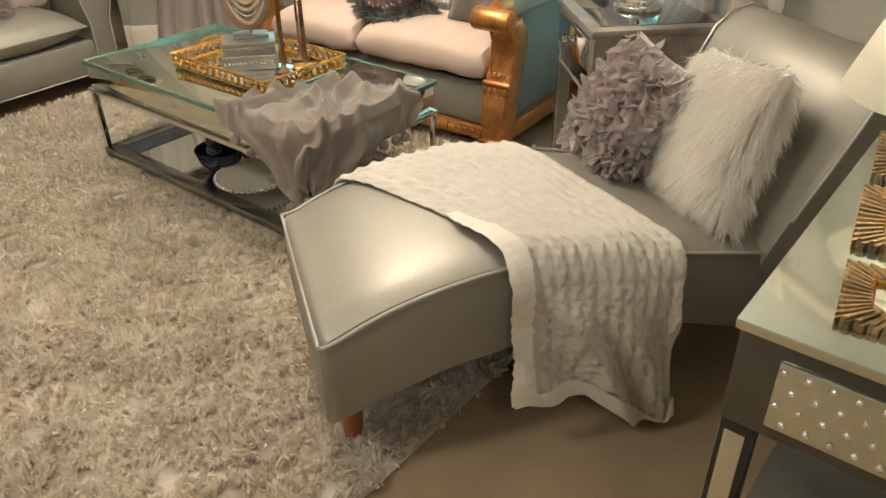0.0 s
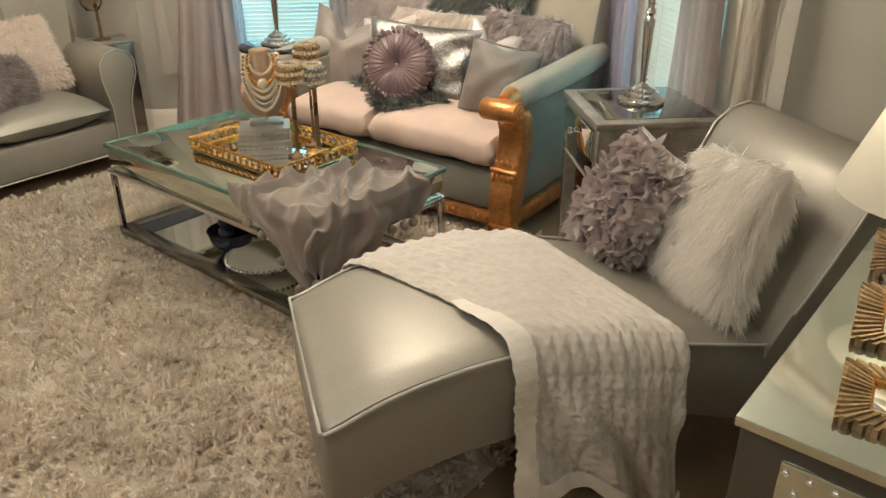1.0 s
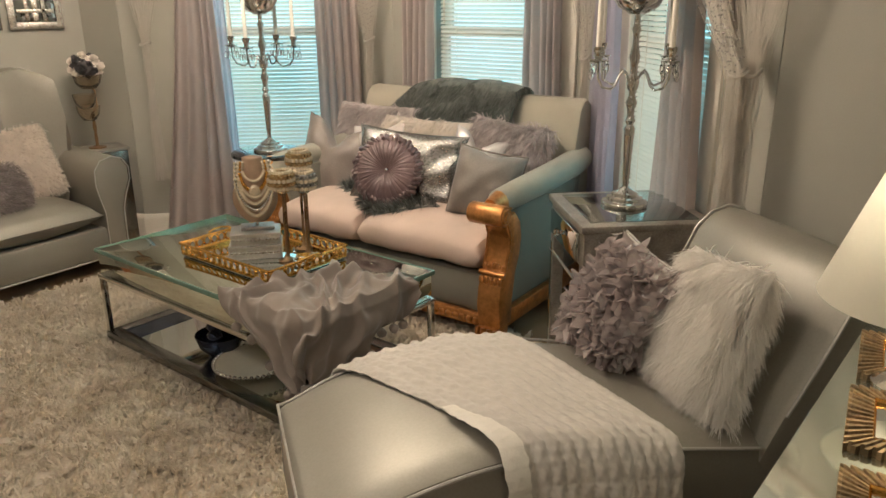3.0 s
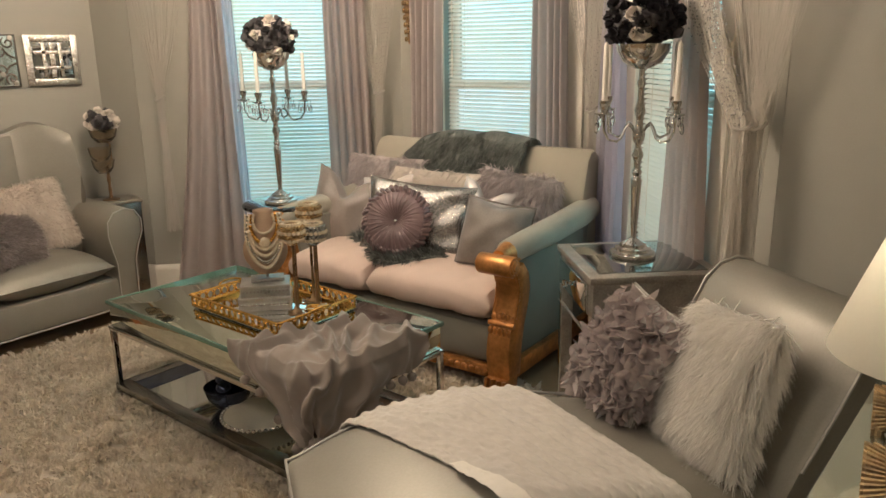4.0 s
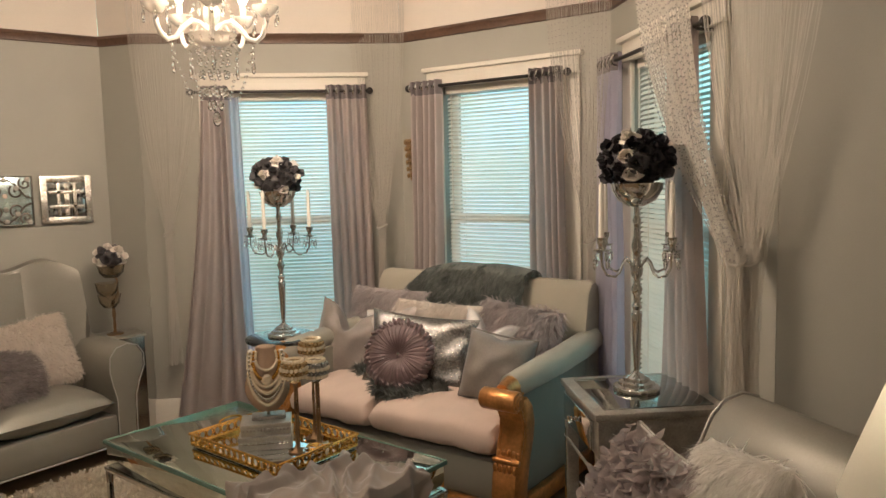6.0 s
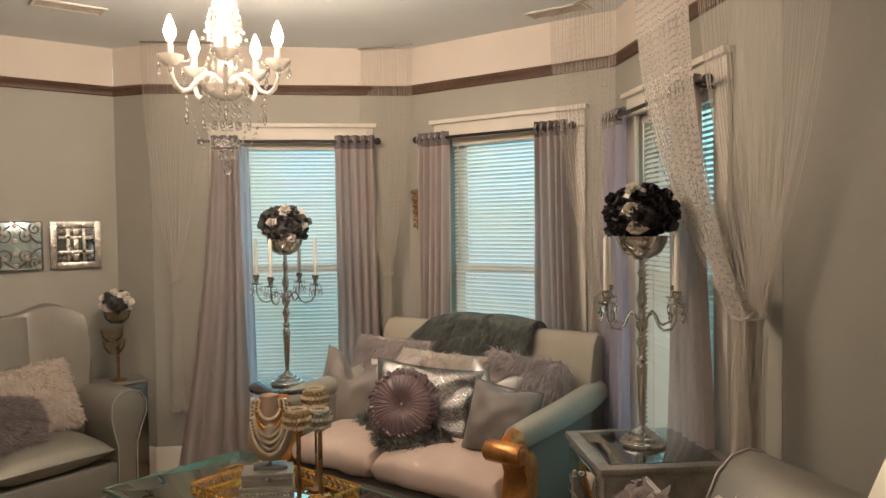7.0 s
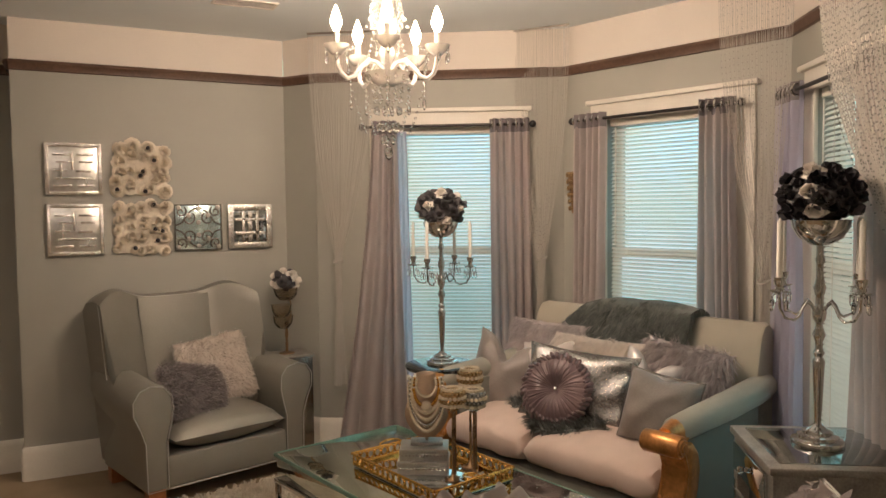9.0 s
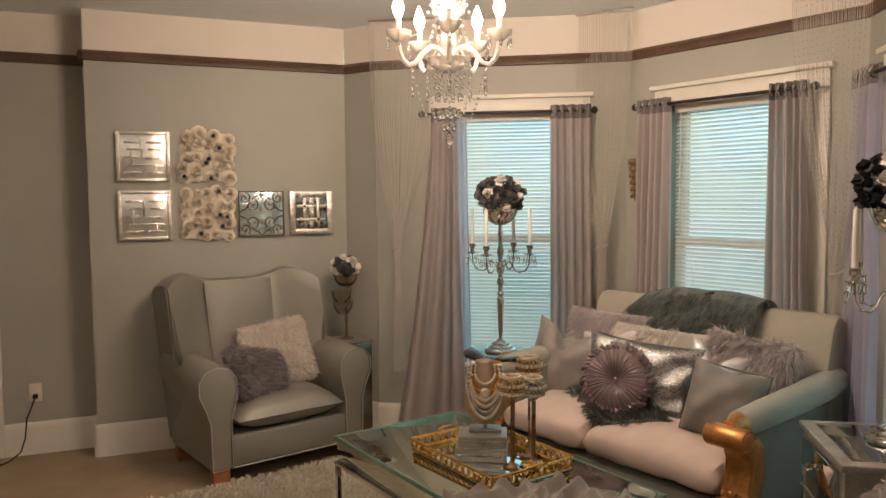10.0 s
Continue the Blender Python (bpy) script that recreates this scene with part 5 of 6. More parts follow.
lathe(bm, [(0.0, 0.0), (0.05, 0.0), (0.05, 0.006), (0.012, 0.012), (0.008, 0.03), (0.010, 0.06), (0.007, 0.09), (0.012, 0.12), (0.008, 0.16), (0.012, 0.19), (0.006, 0.2), (0.0, 0.2)], steps=18)
tube(bm, [(0, 0, 0.2), (0.03, 0, 0.24), (0.03, 0, 0.33), (0.0, 0, 0.37)], 0.005, 7)
part("stem", bm, BRONZE, vs)
VOT = clear("champagne_glass", (0.9, 0.82, 0.7), 0.15, 1.45)
for x, z, r in ((-0.02, 0.165, 0.066), (-0.03, 0.235, 0.066), (0.0, 0.345, 0.08)):
    bm = bmesh.new()
    lathe(bm, [(0.0, z), (r * 0.5, z), (r * 0.85, z + 0.03), (r, z + 0.08), (r * 0.95, z + 0.08), (r * 0.78, z + 0.034), (r * 0.4, z + 0.008), (0.0, z + 0.008)], (x, 0, 0), 20)
    part("cup", bm, VOT, vs, "champagne glass cup")
flower_ball("flower_posy", (1.17, 4.70, 1.125), 0.092, 28, 0.05, "small posy of ivory and smoke silk roses in the votive cup", GREYPETAL, 2)

# ---- mirror and flower tiles on the chimney wall ----
WY = 4.949
GLITTER = mat("glitter_frame", (0.72, 0.66, 0.60), 0.22, 0.9, var=0.45, scale=90, bump=0.9, fine=260)
GLITTERPINK = mat("rose_glitter_frame", (0.80, 0.68, 0.62), 0.22, 0.9, var=0.5, scale=90, bump=0.9, fine=260)


def bars(bm, w, items, y0, y1):
    for x0, z0, x1, z1 in items:
        box(bm, (x0 * w, y0, z0 * w), (x1 * w, y1, z1 * w), 0.0015)


FROST = mat("frosted_mirror", (0.74, 0.72, 0.67), 0.3, 0.85, var=0.15, scale=40, bump=0.3, fine=200)


def tile(x, z, w, name, label, frame_mat, pattern, f=0.09, face=FROST):
    t = new(name)
    t.matrix_world = pose(x, WY - 0.001, z)
    tagged(t, label, "wall art", "square wall tiles")
    bm = bmesh.new()
    box(bm, (-w / 2, -0.018, -w / 2), (w / 2, 0.0, w / 2), 0.002)
    part("mirror_back", bm, face, t)
    bm = bmesh.new()
    h = 0.5
    bars(bm, w, [(-h, -h, -h + f, h), (h - f, -h, h, h), (-h + f, -h, h - f, -h + f), (-h + f, h - f, h - f, h)], -0.028, -0.0185)
    part("frame", bm, frame_mat, t)
    for it in pattern:
        bm = bmesh.new()
        bars(bm, w, [it], -0.027 - 0.004 * (pattern.index(it) % 2), -0.019)
        part("inlay_bar", bm, frame_mat, t)
    return t


maze = [(-0.36, 0.26, -0.04, 0.30), (0.06, 0.26, 0.36, 0.30), (-0.30, 0.12, 0.02, 0.16), (0.10, 0.12, 0.34, 0.16), (-0.36, -0.04, -0.10, 0.0), (0.04, -0.06, 0.30, -0.02), (-0.30, -0.20, 0.36, -0.16), (-0.36, -0.34, -0.04, -0.30),
        (0.06, -0.34, 0.36, -0.30), (-0.04, -0.02, 0.0, 0.34), (0.2, -0.34, 0.24, -0.2), (-0.24, -0.16, -0.2, 0.1)]
lattice = [(-0.34, 0.12, 0.34, 0.19), (-0.34, -0.19, 0.34, -0.12), (-0.19, -0.34, -0.12, 0.34), (0.12, -0.34, 0.19, 0.34), (-0.05, -0.12, 0.05, 0.12), (-0.05, 0.19, 0.05, 0.34), (-0.05, -0.34, 0.05, -0.19)]
tile(-0.025, 1.835, 0.305, "mirror_tile", "square mirrored tile with glittering maze of bars", GLITTER, maze, 0.07)
tile(-0.025, 1.475, 0.305, "mirror_tile", "square mirrored tile with glittering maze of bars", GLITTER, maze, 0.07)
tile(1.003, 1.477, 0.285, "mirror_tile", "square mirrored tile with rose glitter lattice", GLITTERPINK, lattice, 0.13, mat("grey_mirror", (0.42, 0.45, 0.46), 0.06, 1.0, var=0.3, scale=9, bump=0))
# scrollwork tile; a reflected window's pale blue is put into its mirror colour
t = tile(0.678, 1.477, 0.29, "mirror_tile", "square mirrored tile with dark scrollwork", mat("pewter_scroll", (0.10, 0.085, 0.07), 0.4, 0.6, var=0.3, bump=0.1), [], 0.02, mat("window_blue_mirror", (0.70, 0.86, 0.88), 0.12, 0.8, var=0.15, scale=6, bump=0))
SCR = mat("pewter_wire", (0.16, 0.13, 0.11), 0.35, 0.7, var=0.2, bump=0.1)
for sx in (-1, 1):
    for sz in (-1, 1):
        for r0, cx, cz in ((0.042, 0.06, 0.055), (0.035, 0.105, 0.10)):
            bm = bmesh.new()
            tube(bm, [(sx * (cx + r0 * (1 - k / 26) * math.cos(k * 0.36 + 2.2)), -0.022, sz * (cz + r0 * (1 - k / 26) * math.sin(k * 0.36 + 2.2))) for k in range(22)], 0.0042, 6)
            part("scroll", bm, SCR, t)
        bm = bmesh.new()
        tube(bm, [(0.0, -0.022, sz * 0.135), (sx * 0.05, -0.022, sz * 0.10), (sx * 0.10, -0.022, sz * 0.03), (sx * 0.14, -0.022, sz * 0.012)], 0.0045, 6)
        part("scroll", bm, SCR, t)
for x, z in ((0, 0.12), (0, 0.03), (0, -0.05), (0, -0.12), (-0.06, 0.075), (0.06, 0.075), (-0.06, -0.075), (0.06, -0.075), (-0.12, 0.125), (0.12, 0.125), (-0.12, -0.125), (0.12, -0.125)):
    bm = bmesh.new()
    lathe(bm, [(0.0, 0.0), (0.016, 0.0), (0.013, 0.008), (0.0, 0.01)], (0, 0, 0), 12, pose(x, -0.019, z, 90, 0, 0))
    part("rosette", bm, SILVER, t)
PAPER = mat("ivory_paper_petal", (0.74, 0.66, 0.54), 0.85, var=0.1, scale=20, bump=0.15, island=0.6)
for zc, seed in ((1.835, 3), (1.475, 8)):
    fp = new("flower_art")
    fp.matrix_world = pose(0.348, WY - 0.001, zc)
    tagged(fp, "square panel of ivory paper flowers with dark centres", "wall art", "square wall tiles")
    bm = bmesh.new()
    box(bm, (-0.15, -0.015, -0.15), (0.15, 0.0, 0.15), 0.002)
    part("board", bm, PAPER, fp)
    q = random.Random(seed)
    for i in range(5):
        for j in range(5):
            bm = bmesh.new()
            d = (q.uniform(-0.5, 0.5), -1, q.uniform(-0.5, 0.5))
            at = (-0.126 + 0.063 * i + q.uniform(-0.02, 0.02), -0.012, -0.126 + 0.063 * j + q.uniform(-0.02, 0.02))
            rose(bm, facing(d, at), q.uniform(0.045, 0.075), seed * 50 + i * 5 + j)
            fl = part("paper_flower", bm, PAPER, fp)
            if q.random() < 0.16:
                bm = bmesh.new()
                ball(bm, (at[0] + d[0] * 0.03, -0.045, at[2] + d[2] * 0.03), 0.013, 8, 6)
                part("centre", bm, BLACKPETAL, fl, "dark flower centre")

# sconce by the second window
sc = new("wall_sconce")
sc.matrix_world = BAY["wall_bay_b"] @ pose(0.085, 0, 1.80)
tagged(sc, "narrow gold crystal sconce tapering downwards", "sconce")
bm = bmesh.new()
prism(bm, [(-0.045, 0.0), (0.045, 0.0), (0.03, -0.26), (-0.01, -0.26)], -0.02, 0.0, "y", 0.002)
part("backplate", bm, BRONZE, sc)
for k in range(6):
    bm = bmesh.new()
    for j in range(5 - k // 2):
        ball(bm, (-0.036 + 0.018 * j + 0.004 * k, -0.034, -0.02 - 0.042 * k), 0.0095, 7, 5, (1, 1, 1.7))
    part("crystal_row", bm, MERCURY, sc)

# ---- curtains ----
def curtain(m, top, bottom, z0, label, material, folds=6, seed=0.0, depth=0.028):
    c = new("curtain")
    c.matrix_world = m
    tagged(c, label, "curtain", "mauve-grey window curtains")

    def at(u, v):
        k = v ** 1.5
        x = (top[0] + (top[1] - top[0]) * u) * (1 - k) + (bottom[0] + (bottom[1] - bottom[0]) * u) * k
        ph = 2 * math.pi * folds * u + seed + 3.2 * nz(u * 2.3, v * 0.9, seed)
        y = -0.088 + depth * math.sin(ph) * (0.75 + 0.35 * v) + 0.012 * nz(u * 6, v * 3, seed + 4)
        return (x + 0.010 * math.cos(ph) * v, y, 2.135 - (2.135 - z0) * v)
    part("cloth", sheet(at, folds * 14, 30), material, c)
    part("header_band", sheet(lambda u, v: (lambda p: (p[0], p[1] - 0.002, 2.137 - 0.085 * v))(at(u, 0.0)), folds * 14, 2), HEADER, c, "darker header band with grommets")
    for k in range(folds):
        u = (k + 0.25) / folds
        p = at(u, 0.02)
        bm = bmesh.new()
        tube(bm, [(p[0] + 0.004, -0.088 + 0.026 * math.cos(a * math.pi / 7), 2.10 + 0.026 * math.sin(a * math.pi / 7)) for a in range(14)], 0.006, 6, True)
        part("grommet", bm, CHROME, c)
    return c


HEADER = mat("grey_header_band", (0.20, 0.175, 0.18), 0.7, var=0.1, bump=0.1)
def rod(m, x0, x1):
    r = new("curtain_rod")
    r.matrix_world = m
    tagged(r, "dark bronze curtain rod with ball ends", "curtain rod", "curtain rods")
    bm = bmesh.new()
    tube(bm, [(x0, -0.088, 2.10), (x1, -0.088, 2.10)], 0.0095, 10)
    part("pole", bm, DARKMETAL, r)
    for x in (x0, x1):
        bm = bmesh.new()
        ball(bm, (x, -0.088, 2.10), 0.022, 14, 10)
        part("finial", bm, DARKMETAL, r)
    for x in (x0 + 0.07, x1 - 0.07):
        bm = bmesh.new()
        tube(bm, [(x, -0.088, 2.088), (x, -0.02, 2.082), (x, 0.0, 2.082)], 0.007, 8)
        part("bracket", bm, DARKMETAL, r)


A, Bw, Cw = BAY["wall_bay_a"], BAY["wall_bay_b"], BAY["wall_bay_c"]
rod(A, L1 - 1.28, L1 - 0.20), rod(Bw, 0.13, 1.20), rod(Cw, 0.10, 1.22)
curtain(A, (L1 - 1.22, L1 - 1.06), (L1 - 1.48, L1 - 0.99), 0.03, "mauve-grey curtain panel flaring to the floor", CURTAIN, 4, 0.3)
curtain(A, (L1 - 0.47, L1 - 0.22), (L1 - 0.47, L1 - 0.20), 0.03, "mauve-grey curtain panel hanging straight", CURTAIN, 5, 1.1)
curtain(Bw, (0.14, 0.37), (0.10, 0.36), 0.03, "mauve-grey curtain panel hanging straight", CURTAIN, 5, 2.0)
curtain(Bw, (0.97, 1.17), (0.99, 1.24), 0.03, "mauve-grey curtain panel hanging straight", CURTAIN, 5, 3.0)
curtain(Cw, (0.10, 0.34), (0.02, 0.42), 0.03, "pale curtain panel with daylight's lilac put into its cloth colour", SHEERWHITE, 5, 4.0)
curtain(Cw, (0.93, 1.14), (0.90, 1.34), 0.03, "mauve-grey curtain panel in deep folds", CURTAIN, 5, 5.0)
# white voile edge beside the first window's panel
v = new("voile_curtain")
v.matrix_world = A
tagged(v, "narrow white voile at the window's edge", "curtain")
part("cloth", sheet(lambda u, w: (L1 - 1.09 + 0.09 * u + 0.05 * w * (u - 0.3), -0.05 + 0.014 * math.sin(u * 19), 2.07 - 2.03 * w), 30, 10), SHEERWHITE, v)

# ---- string veils from the ceiling, gathered at ties ----
BEAD = mat("clear_bead", (0.85, 0.84, 0.82), 0.1, 0.7, bump=0)
def veil(a, b, tie, foot, n, label, every=0, r=0.0011, spread=0.02, hang=0.0, beadsize=0.0042):
    c = new("string_veil")
    tagged(c, label, "string curtain", "string veils in the bay")
    a, b, tie, foot = Vector(a), Vector(b), Vector(tie), Vector(foot)
    bm, bb = bmesh.new(), bmesh.new()
    q = random.Random(n)
    for i in range(n):
        u = (i + q.uniform(-0.3, 0.3)) / (n - 1)
        p = a.lerp(b, u)
        t = tie + Vector((q.uniform(-spread, spread), q.uniform(-spread, spread), q.uniform(-0.03, 0.03)))
        f = foot + Vector((q.uniform(-spread, spread) * 2, q.uniform(-spread, spread) * 2, 0))
        pts = []
        for k in range(13):
            s = k / 12
            g = s ** (1.9 + hang)
            x = p.lerp(t, g)
            x.z = p.z + (t.z - p.z) * (s ** 0.92)
            pts.append(x)
        pts += [t.lerp(f, k / 4) for k in range(1, 5)]
        tube(bm, pts, r, 3)
        if every and i % every == 0:
            for s, e in zip(pts[:12], pts[1:13]):
                for j in range(4):
                    m = s.lerp(e, j / 4)
                    bmesh.ops.create_icosphere(bb, subdivisions=1, radius=beadsize, matrix=Matrix.Translation(m))
    tagged(part("string_fringe", bm, STRING, c, smooth=False), kind="stuff")
    if every:
        tagged(part("bead_fringe", bb, BEAD, c, "clear sparkling beads"), kind="stuff")
    else:
        bb.free()
    bm = bmesh.new()
    tube(bm, [a + Vector((0, 0, 0.006)), b + Vector((0, 0, 0.006))], 0.007, 8)
    part("ceiling_rod", bm, SILVER, c, "slim silver ceiling rod")
    bm = bmesh.new()
    tube(bm, [tie + Vector((0.03 * math.cos(k * 0.7), 0.03 * math.sin(k * 0.7), 0.012 * math.sin(k))) for k in range(9)], 0.006, 6, True)
    part("tieback", bm, STRING, c)
    return c


def on(m, s, y, z):
    return (m @ Vector((s, y, z)))[:]


CZ = CEIL_Z - 0.012
TIE = Vector((2.258, 1.287, 1.26))
veil(on(A, L1 - 1.62, -0.10, CZ), on(A, L1 - 1.18, -0.12, CZ), on(A, L1 - 1.44, -0.13, 1.25), on(A, L1 - 1.44, -0.13, 0.45), 70, "pale string veil gathered beside the first window", 0)
veil((2.40, 4.22, CZ), (2.72, 3.78, CZ), on(A, L1 - 0.15, -0.15, 1.26), on(A, L1 - 0.19, -0.14, 0.3), 75, "pale string veil with tiny beads between the windows", 5, beadsize=0.0028)
veil(on(Bw, 1.10, -0.14, CZ), on(Cw, 0.40, -0.14, CZ), on(Cw, 0.06, -0.14, 1.20), on(Cw, 0.05, -0.14, 0.3), 60, "pale string veil with tiny beads in the bay corner", 4, beadsize=0.0028)
veil(on(Cw, 0.72, -0.17, CZ), on(Cw, 1.20, -0.16, CZ), TIE, TIE + Vector((0.01, 0, -1.1)), 120, "string veil of sparkling clear beads swept aside", 3, spread=0.03, hang=0.3, r=0.0012, beadsize=0.004)
veil(on(Cw, 1.25, -0.15, CZ), (2.25, 0.98, CZ), TIE + Vector((0.03, -0.03, 0)), TIE + Vector((0.03, -0.02, -1.1)), 85, "dense pale string veil gathered by the wall", 0, r=0.0010, spread=0.03)

# ---- chandelier ----
BULB = glow("lit_bulb", (1.0, 0.74, 0.46), 60)
GLASSW = clear("lit_look_glass", (1.0, 0.96, 0.90), 0.08, 1.45)
# lit look put into the clear glass as a partly white body
GLASSW.node_tree.nodes["Principled BSDF"].inputs["Transmission Weight"].default_value = 0.6
chx, chy = 1.10, 2.755
cd = thing("chandelier", (chx, chy, 0), 12, "small lit crystal chandelier with five arms and bead garlands", "chandelier")
bm = bmesh.new()
lathe(bm, [(0.0, 2.70), (0.055, 2.70), (0.055, 2.685), (0.02, 2.665), (0.0, 2.66)], steps=24)
tube(bm, [(0, 0, 2.67), (0, 0, 2.44)], 0.006, 8)
part("canopy", bm, CHROME, cd)
bm = bmesh.new()
lathe(bm, [(0.0, 2.44), (0.035, 2.44), (0.045, 2.43), (0.035, 2.415), (0.018, 2.40), (0.016, 2.36), (0.03, 2.33), (0.042, 2.30), (0.03, 2.26), (0.018, 2.23), (0.03, 2.20), (0.03, 2.17), (0.016, 2.15), (0.02, 2.12), (0.0, 2.12)], steps=24)
part("column", bm, GLASSW, cd, "turned clear glass column")
bm = bmesh.new()
lathe(bm, [(0.0, 2.06), (0.04, 2.065), (0.075, 2.09), (0.09, 2.115), (0.085, 2.117), (0.07, 2.097), (0.035, 2.075), (0.0, 2.072)], steps=36)
part("dish", bm, GLASSW, cd, "fluted glass dish")
for r, z, n, s in ((0.04, 2.43, 10, 0.008), (0.085, 2.09, 14, 0.008), (0.06, 2.05, 12, 0.008), (0.055, 2.01, 12, 0.008), (0.05, 1.965, 10, 0.010), (0.04, 1.90, 8, 0.013), (0.022, 1.85, 5, 0.013), (0.0, 1.80, 1, 0.02), (0.052, 2.40, 14, 0.008), (0.058, 2.375, 14, 0.008), (0.062, 2.35, 14, 0.008), (0.064, 2.325, 14, 0.008), (0.060, 2.30, 14, 0.008)):
    bm = bmesh.new()
    for k in range(n):
        a = 2 * math.pi * k / n
        ball(bm, (r * math.cos(a), r * math.sin(a), z), s, 8, 6, (0.8, 0.8, 1.5))
    tagged(part("crystal_ring", bm, CRYSTAL, cd), kind="stuff")
for k in range(5):
    a = 2 * math.pi * k / 5 + 0.35
    ca, sa = math.cos(a), math.sin(a)
    bm = bmesh.new()
    path = [(0.02, 2.13), (0.045, 2.155), (0.075, 2.16), (0.105, 2.135), (0.135, 2.095), (0.165, 2.085), (0.19, 2.105), (0.203, 2.14), (0.205, 2.175)]
    tube(bm, [(r * ca, r * sa, z) for r, z in path], 0.0095, 10)
    am = part("arm", bm, GLASSW, cd, "curved clear glass arm")
    x, y = 0.205 * ca, 0.205 * sa
    bm = bmesh.new()
    lathe(bm, [(0.0, 2.172), (0.02, 2.174), (0.046, 2.20), (0.05, 2.212), (0.046, 2.212), (0.018, 2.184), (0.0, 2.18)], (x, y, 0), 20)
    part("drip_cup", bm, GLASSW, am)
    bm = bmesh.new()
    lathe(bm, [(0.0, 2.182), (0.011, 2.182), (0.011, 2.262), (0.0, 2.264)], (x, y, 0), 14)
    part("candle_sleeve", bm, CANDLE, am)
    bm = bmesh.new()
    lathe(bm, [(0.0, 2.262), (0.010, 2.264), (0.021, 2.288), (0.023, 2.303), (0.014, 2.334), (0.003, 2.362), (0.0, 2.363)], (x, y, 0), 16)
    part("bulb", bm, BULB, am, "lit flame-shaped bulb")
    bm = bmesh.new()
    for j in range(6):
        b = 2 * math.pi * j / 6
        px, py = x + 0.046 * math.cos(b), y + 0.046 * math.sin(b)
        ball(bm, (px, py, 2.19), 0.005, 6, 5)
        ball(bm, (px, py, 2.16), 0.009, 7, 6, (0.75, 0.75, 2.1))
    for j in range(3):
        ball(bm, (0.15 * ca, 0.15 * sa, 2.065 - 0.022 * j), 0.007, 7, 5)
    ball(bm, (0.15 * ca, 0.15 * sa, 1.985), 0.010, 7, 6, (0.75, 0.75, 2.3))
    tagged(part("crystal_fringe", bm, CRYSTAL, am), kind="stuff")
    bm = bmesh.new()
    for j in range(15):
        f = j / 14
        r = 0.04 + 0.155 * f
        ball(bm, (r * ca, r * sa, 2.42 - 0.21 * f - 0.09 * math.sin(math.pi * f)), 0.0068, 7, 5)
    tagged(part("bead_garland", bm, CRYSTAL, cd), kind="stuff")
    bm = bmesh.new()
    for j in range(9):
        f = j / 8
        ball(bm, ((0.15 - 0.06 * f) * ca, (0.15 - 0.06 * f) * sa, 2.07 - 0.19 * f - 0.02 * math.sin(math.pi * f)), 0.006, 7, 5)
    tagged(part("bead_garland", bm, CRYSTAL, cd), kind="stuff")
    lamp("bulb_light", "POINT", (chx + 0.205 * math.cos(a + radians(12)), chy + 0.205 * math.sin(a + radians(12)), 2.40), BULB_W, WARM, 0.03)

# ---- console ----
BLACKGLASS = mat("smoked_grey_mirror", (0.10, 0.10, 0.088), 0.22, 0.6, var=0.12, scale=5, bump=0.03)
BLACKWOOD = mat("black_lacquer", (0.02, 0.019, 0.018), 0.25, var=0.3, bump=0.03)
PALEMIRROR = mat("aged_pale_mirror", (0.62, 0.66, 0.58), 0.09, 0.9, var=0.06, scale=4, bump=0.03)
CN = (0.837, 0.396, 0)
con = thing("mirrored_console", CN, 12, "mirrored console table with crystal-studded panels and black legs", "console table")
bm = bmesh.new()
box(bm, (0.0, -0.42, 0.782), (0.92, 0.0, 0.80), 0.003)
part("top", bm, PALEMIRROR, con, "pale mirrored top")
bm = bmesh.new()
box(bm, (0.008, -0.412, 0.61), (0.912, -0.008, 0.781), 0.004)
part("apron", bm, BLACKGLASS, con)
def studded(lo, hi, axis):
    p = bmesh.new()
    box(p, lo, hi, 0.003)
    pn = part("panel", p, PALEMIRROR, con, "recessed mirror panel with crystal studs")
    bm = bmesh.new()
    n = 9
    for i in range(n):
        for j in range(4):
            f, g = (i + 0.5 + 0.5 * (j % 2) - 0.25) / n, (j + 0.5) / 4
            c = [lo[q] + (hi[q] - lo[q]) * (f if q == 1 - axis else g) for q in range(3)]
            c[axis] = lo[axis]
            c[2] = lo[2] + (hi[2] - lo[2]) * g
            if axis == 1:
                c[1] = hi[1]
            ball(bm, c, 0.006, 7, 5)
    part("crystal_studs", bm, GEM, pn)
studded((0.002, -0.36, 0.635), (0.010, -0.07, 0.755), 0)
studded((0.08, -0.010, 0.635), (0.84, -0.003, 0.755), 1)
for x in (0.012, 0.858):
    for y in (-0.06, -0.405):
        bm = bmesh.new()
        box(bm, (x, y, 0.0), (x + 0.05, y + 0.05, 0.61), 0.003)
        lg = part("leg", bm, BLACKWOOD, con)
        bm = bmesh.new()
        box(bm, (x - 0.002, y + 0.009, 0.03), (x + 0.002, y + 0.041, 0.59), 0.001)
        part("mirror_strip", bm, PALEMIRROR, lg)
        bm = bmesh.new()
        box(bm, (x + 0.009, y + 0.048, 0.03), (x + 0.041, y + 0.052, 0.59), 0.001)
        part("mirror_strip", bm, PALEMIRROR, lg)
bm = bmesh.new()
box(bm, (0.03, -0.39, 0.14), (0.89, -0.03, 0.16), 0.003)
part("lower_shelf", bm, BLACKGLASS, con)

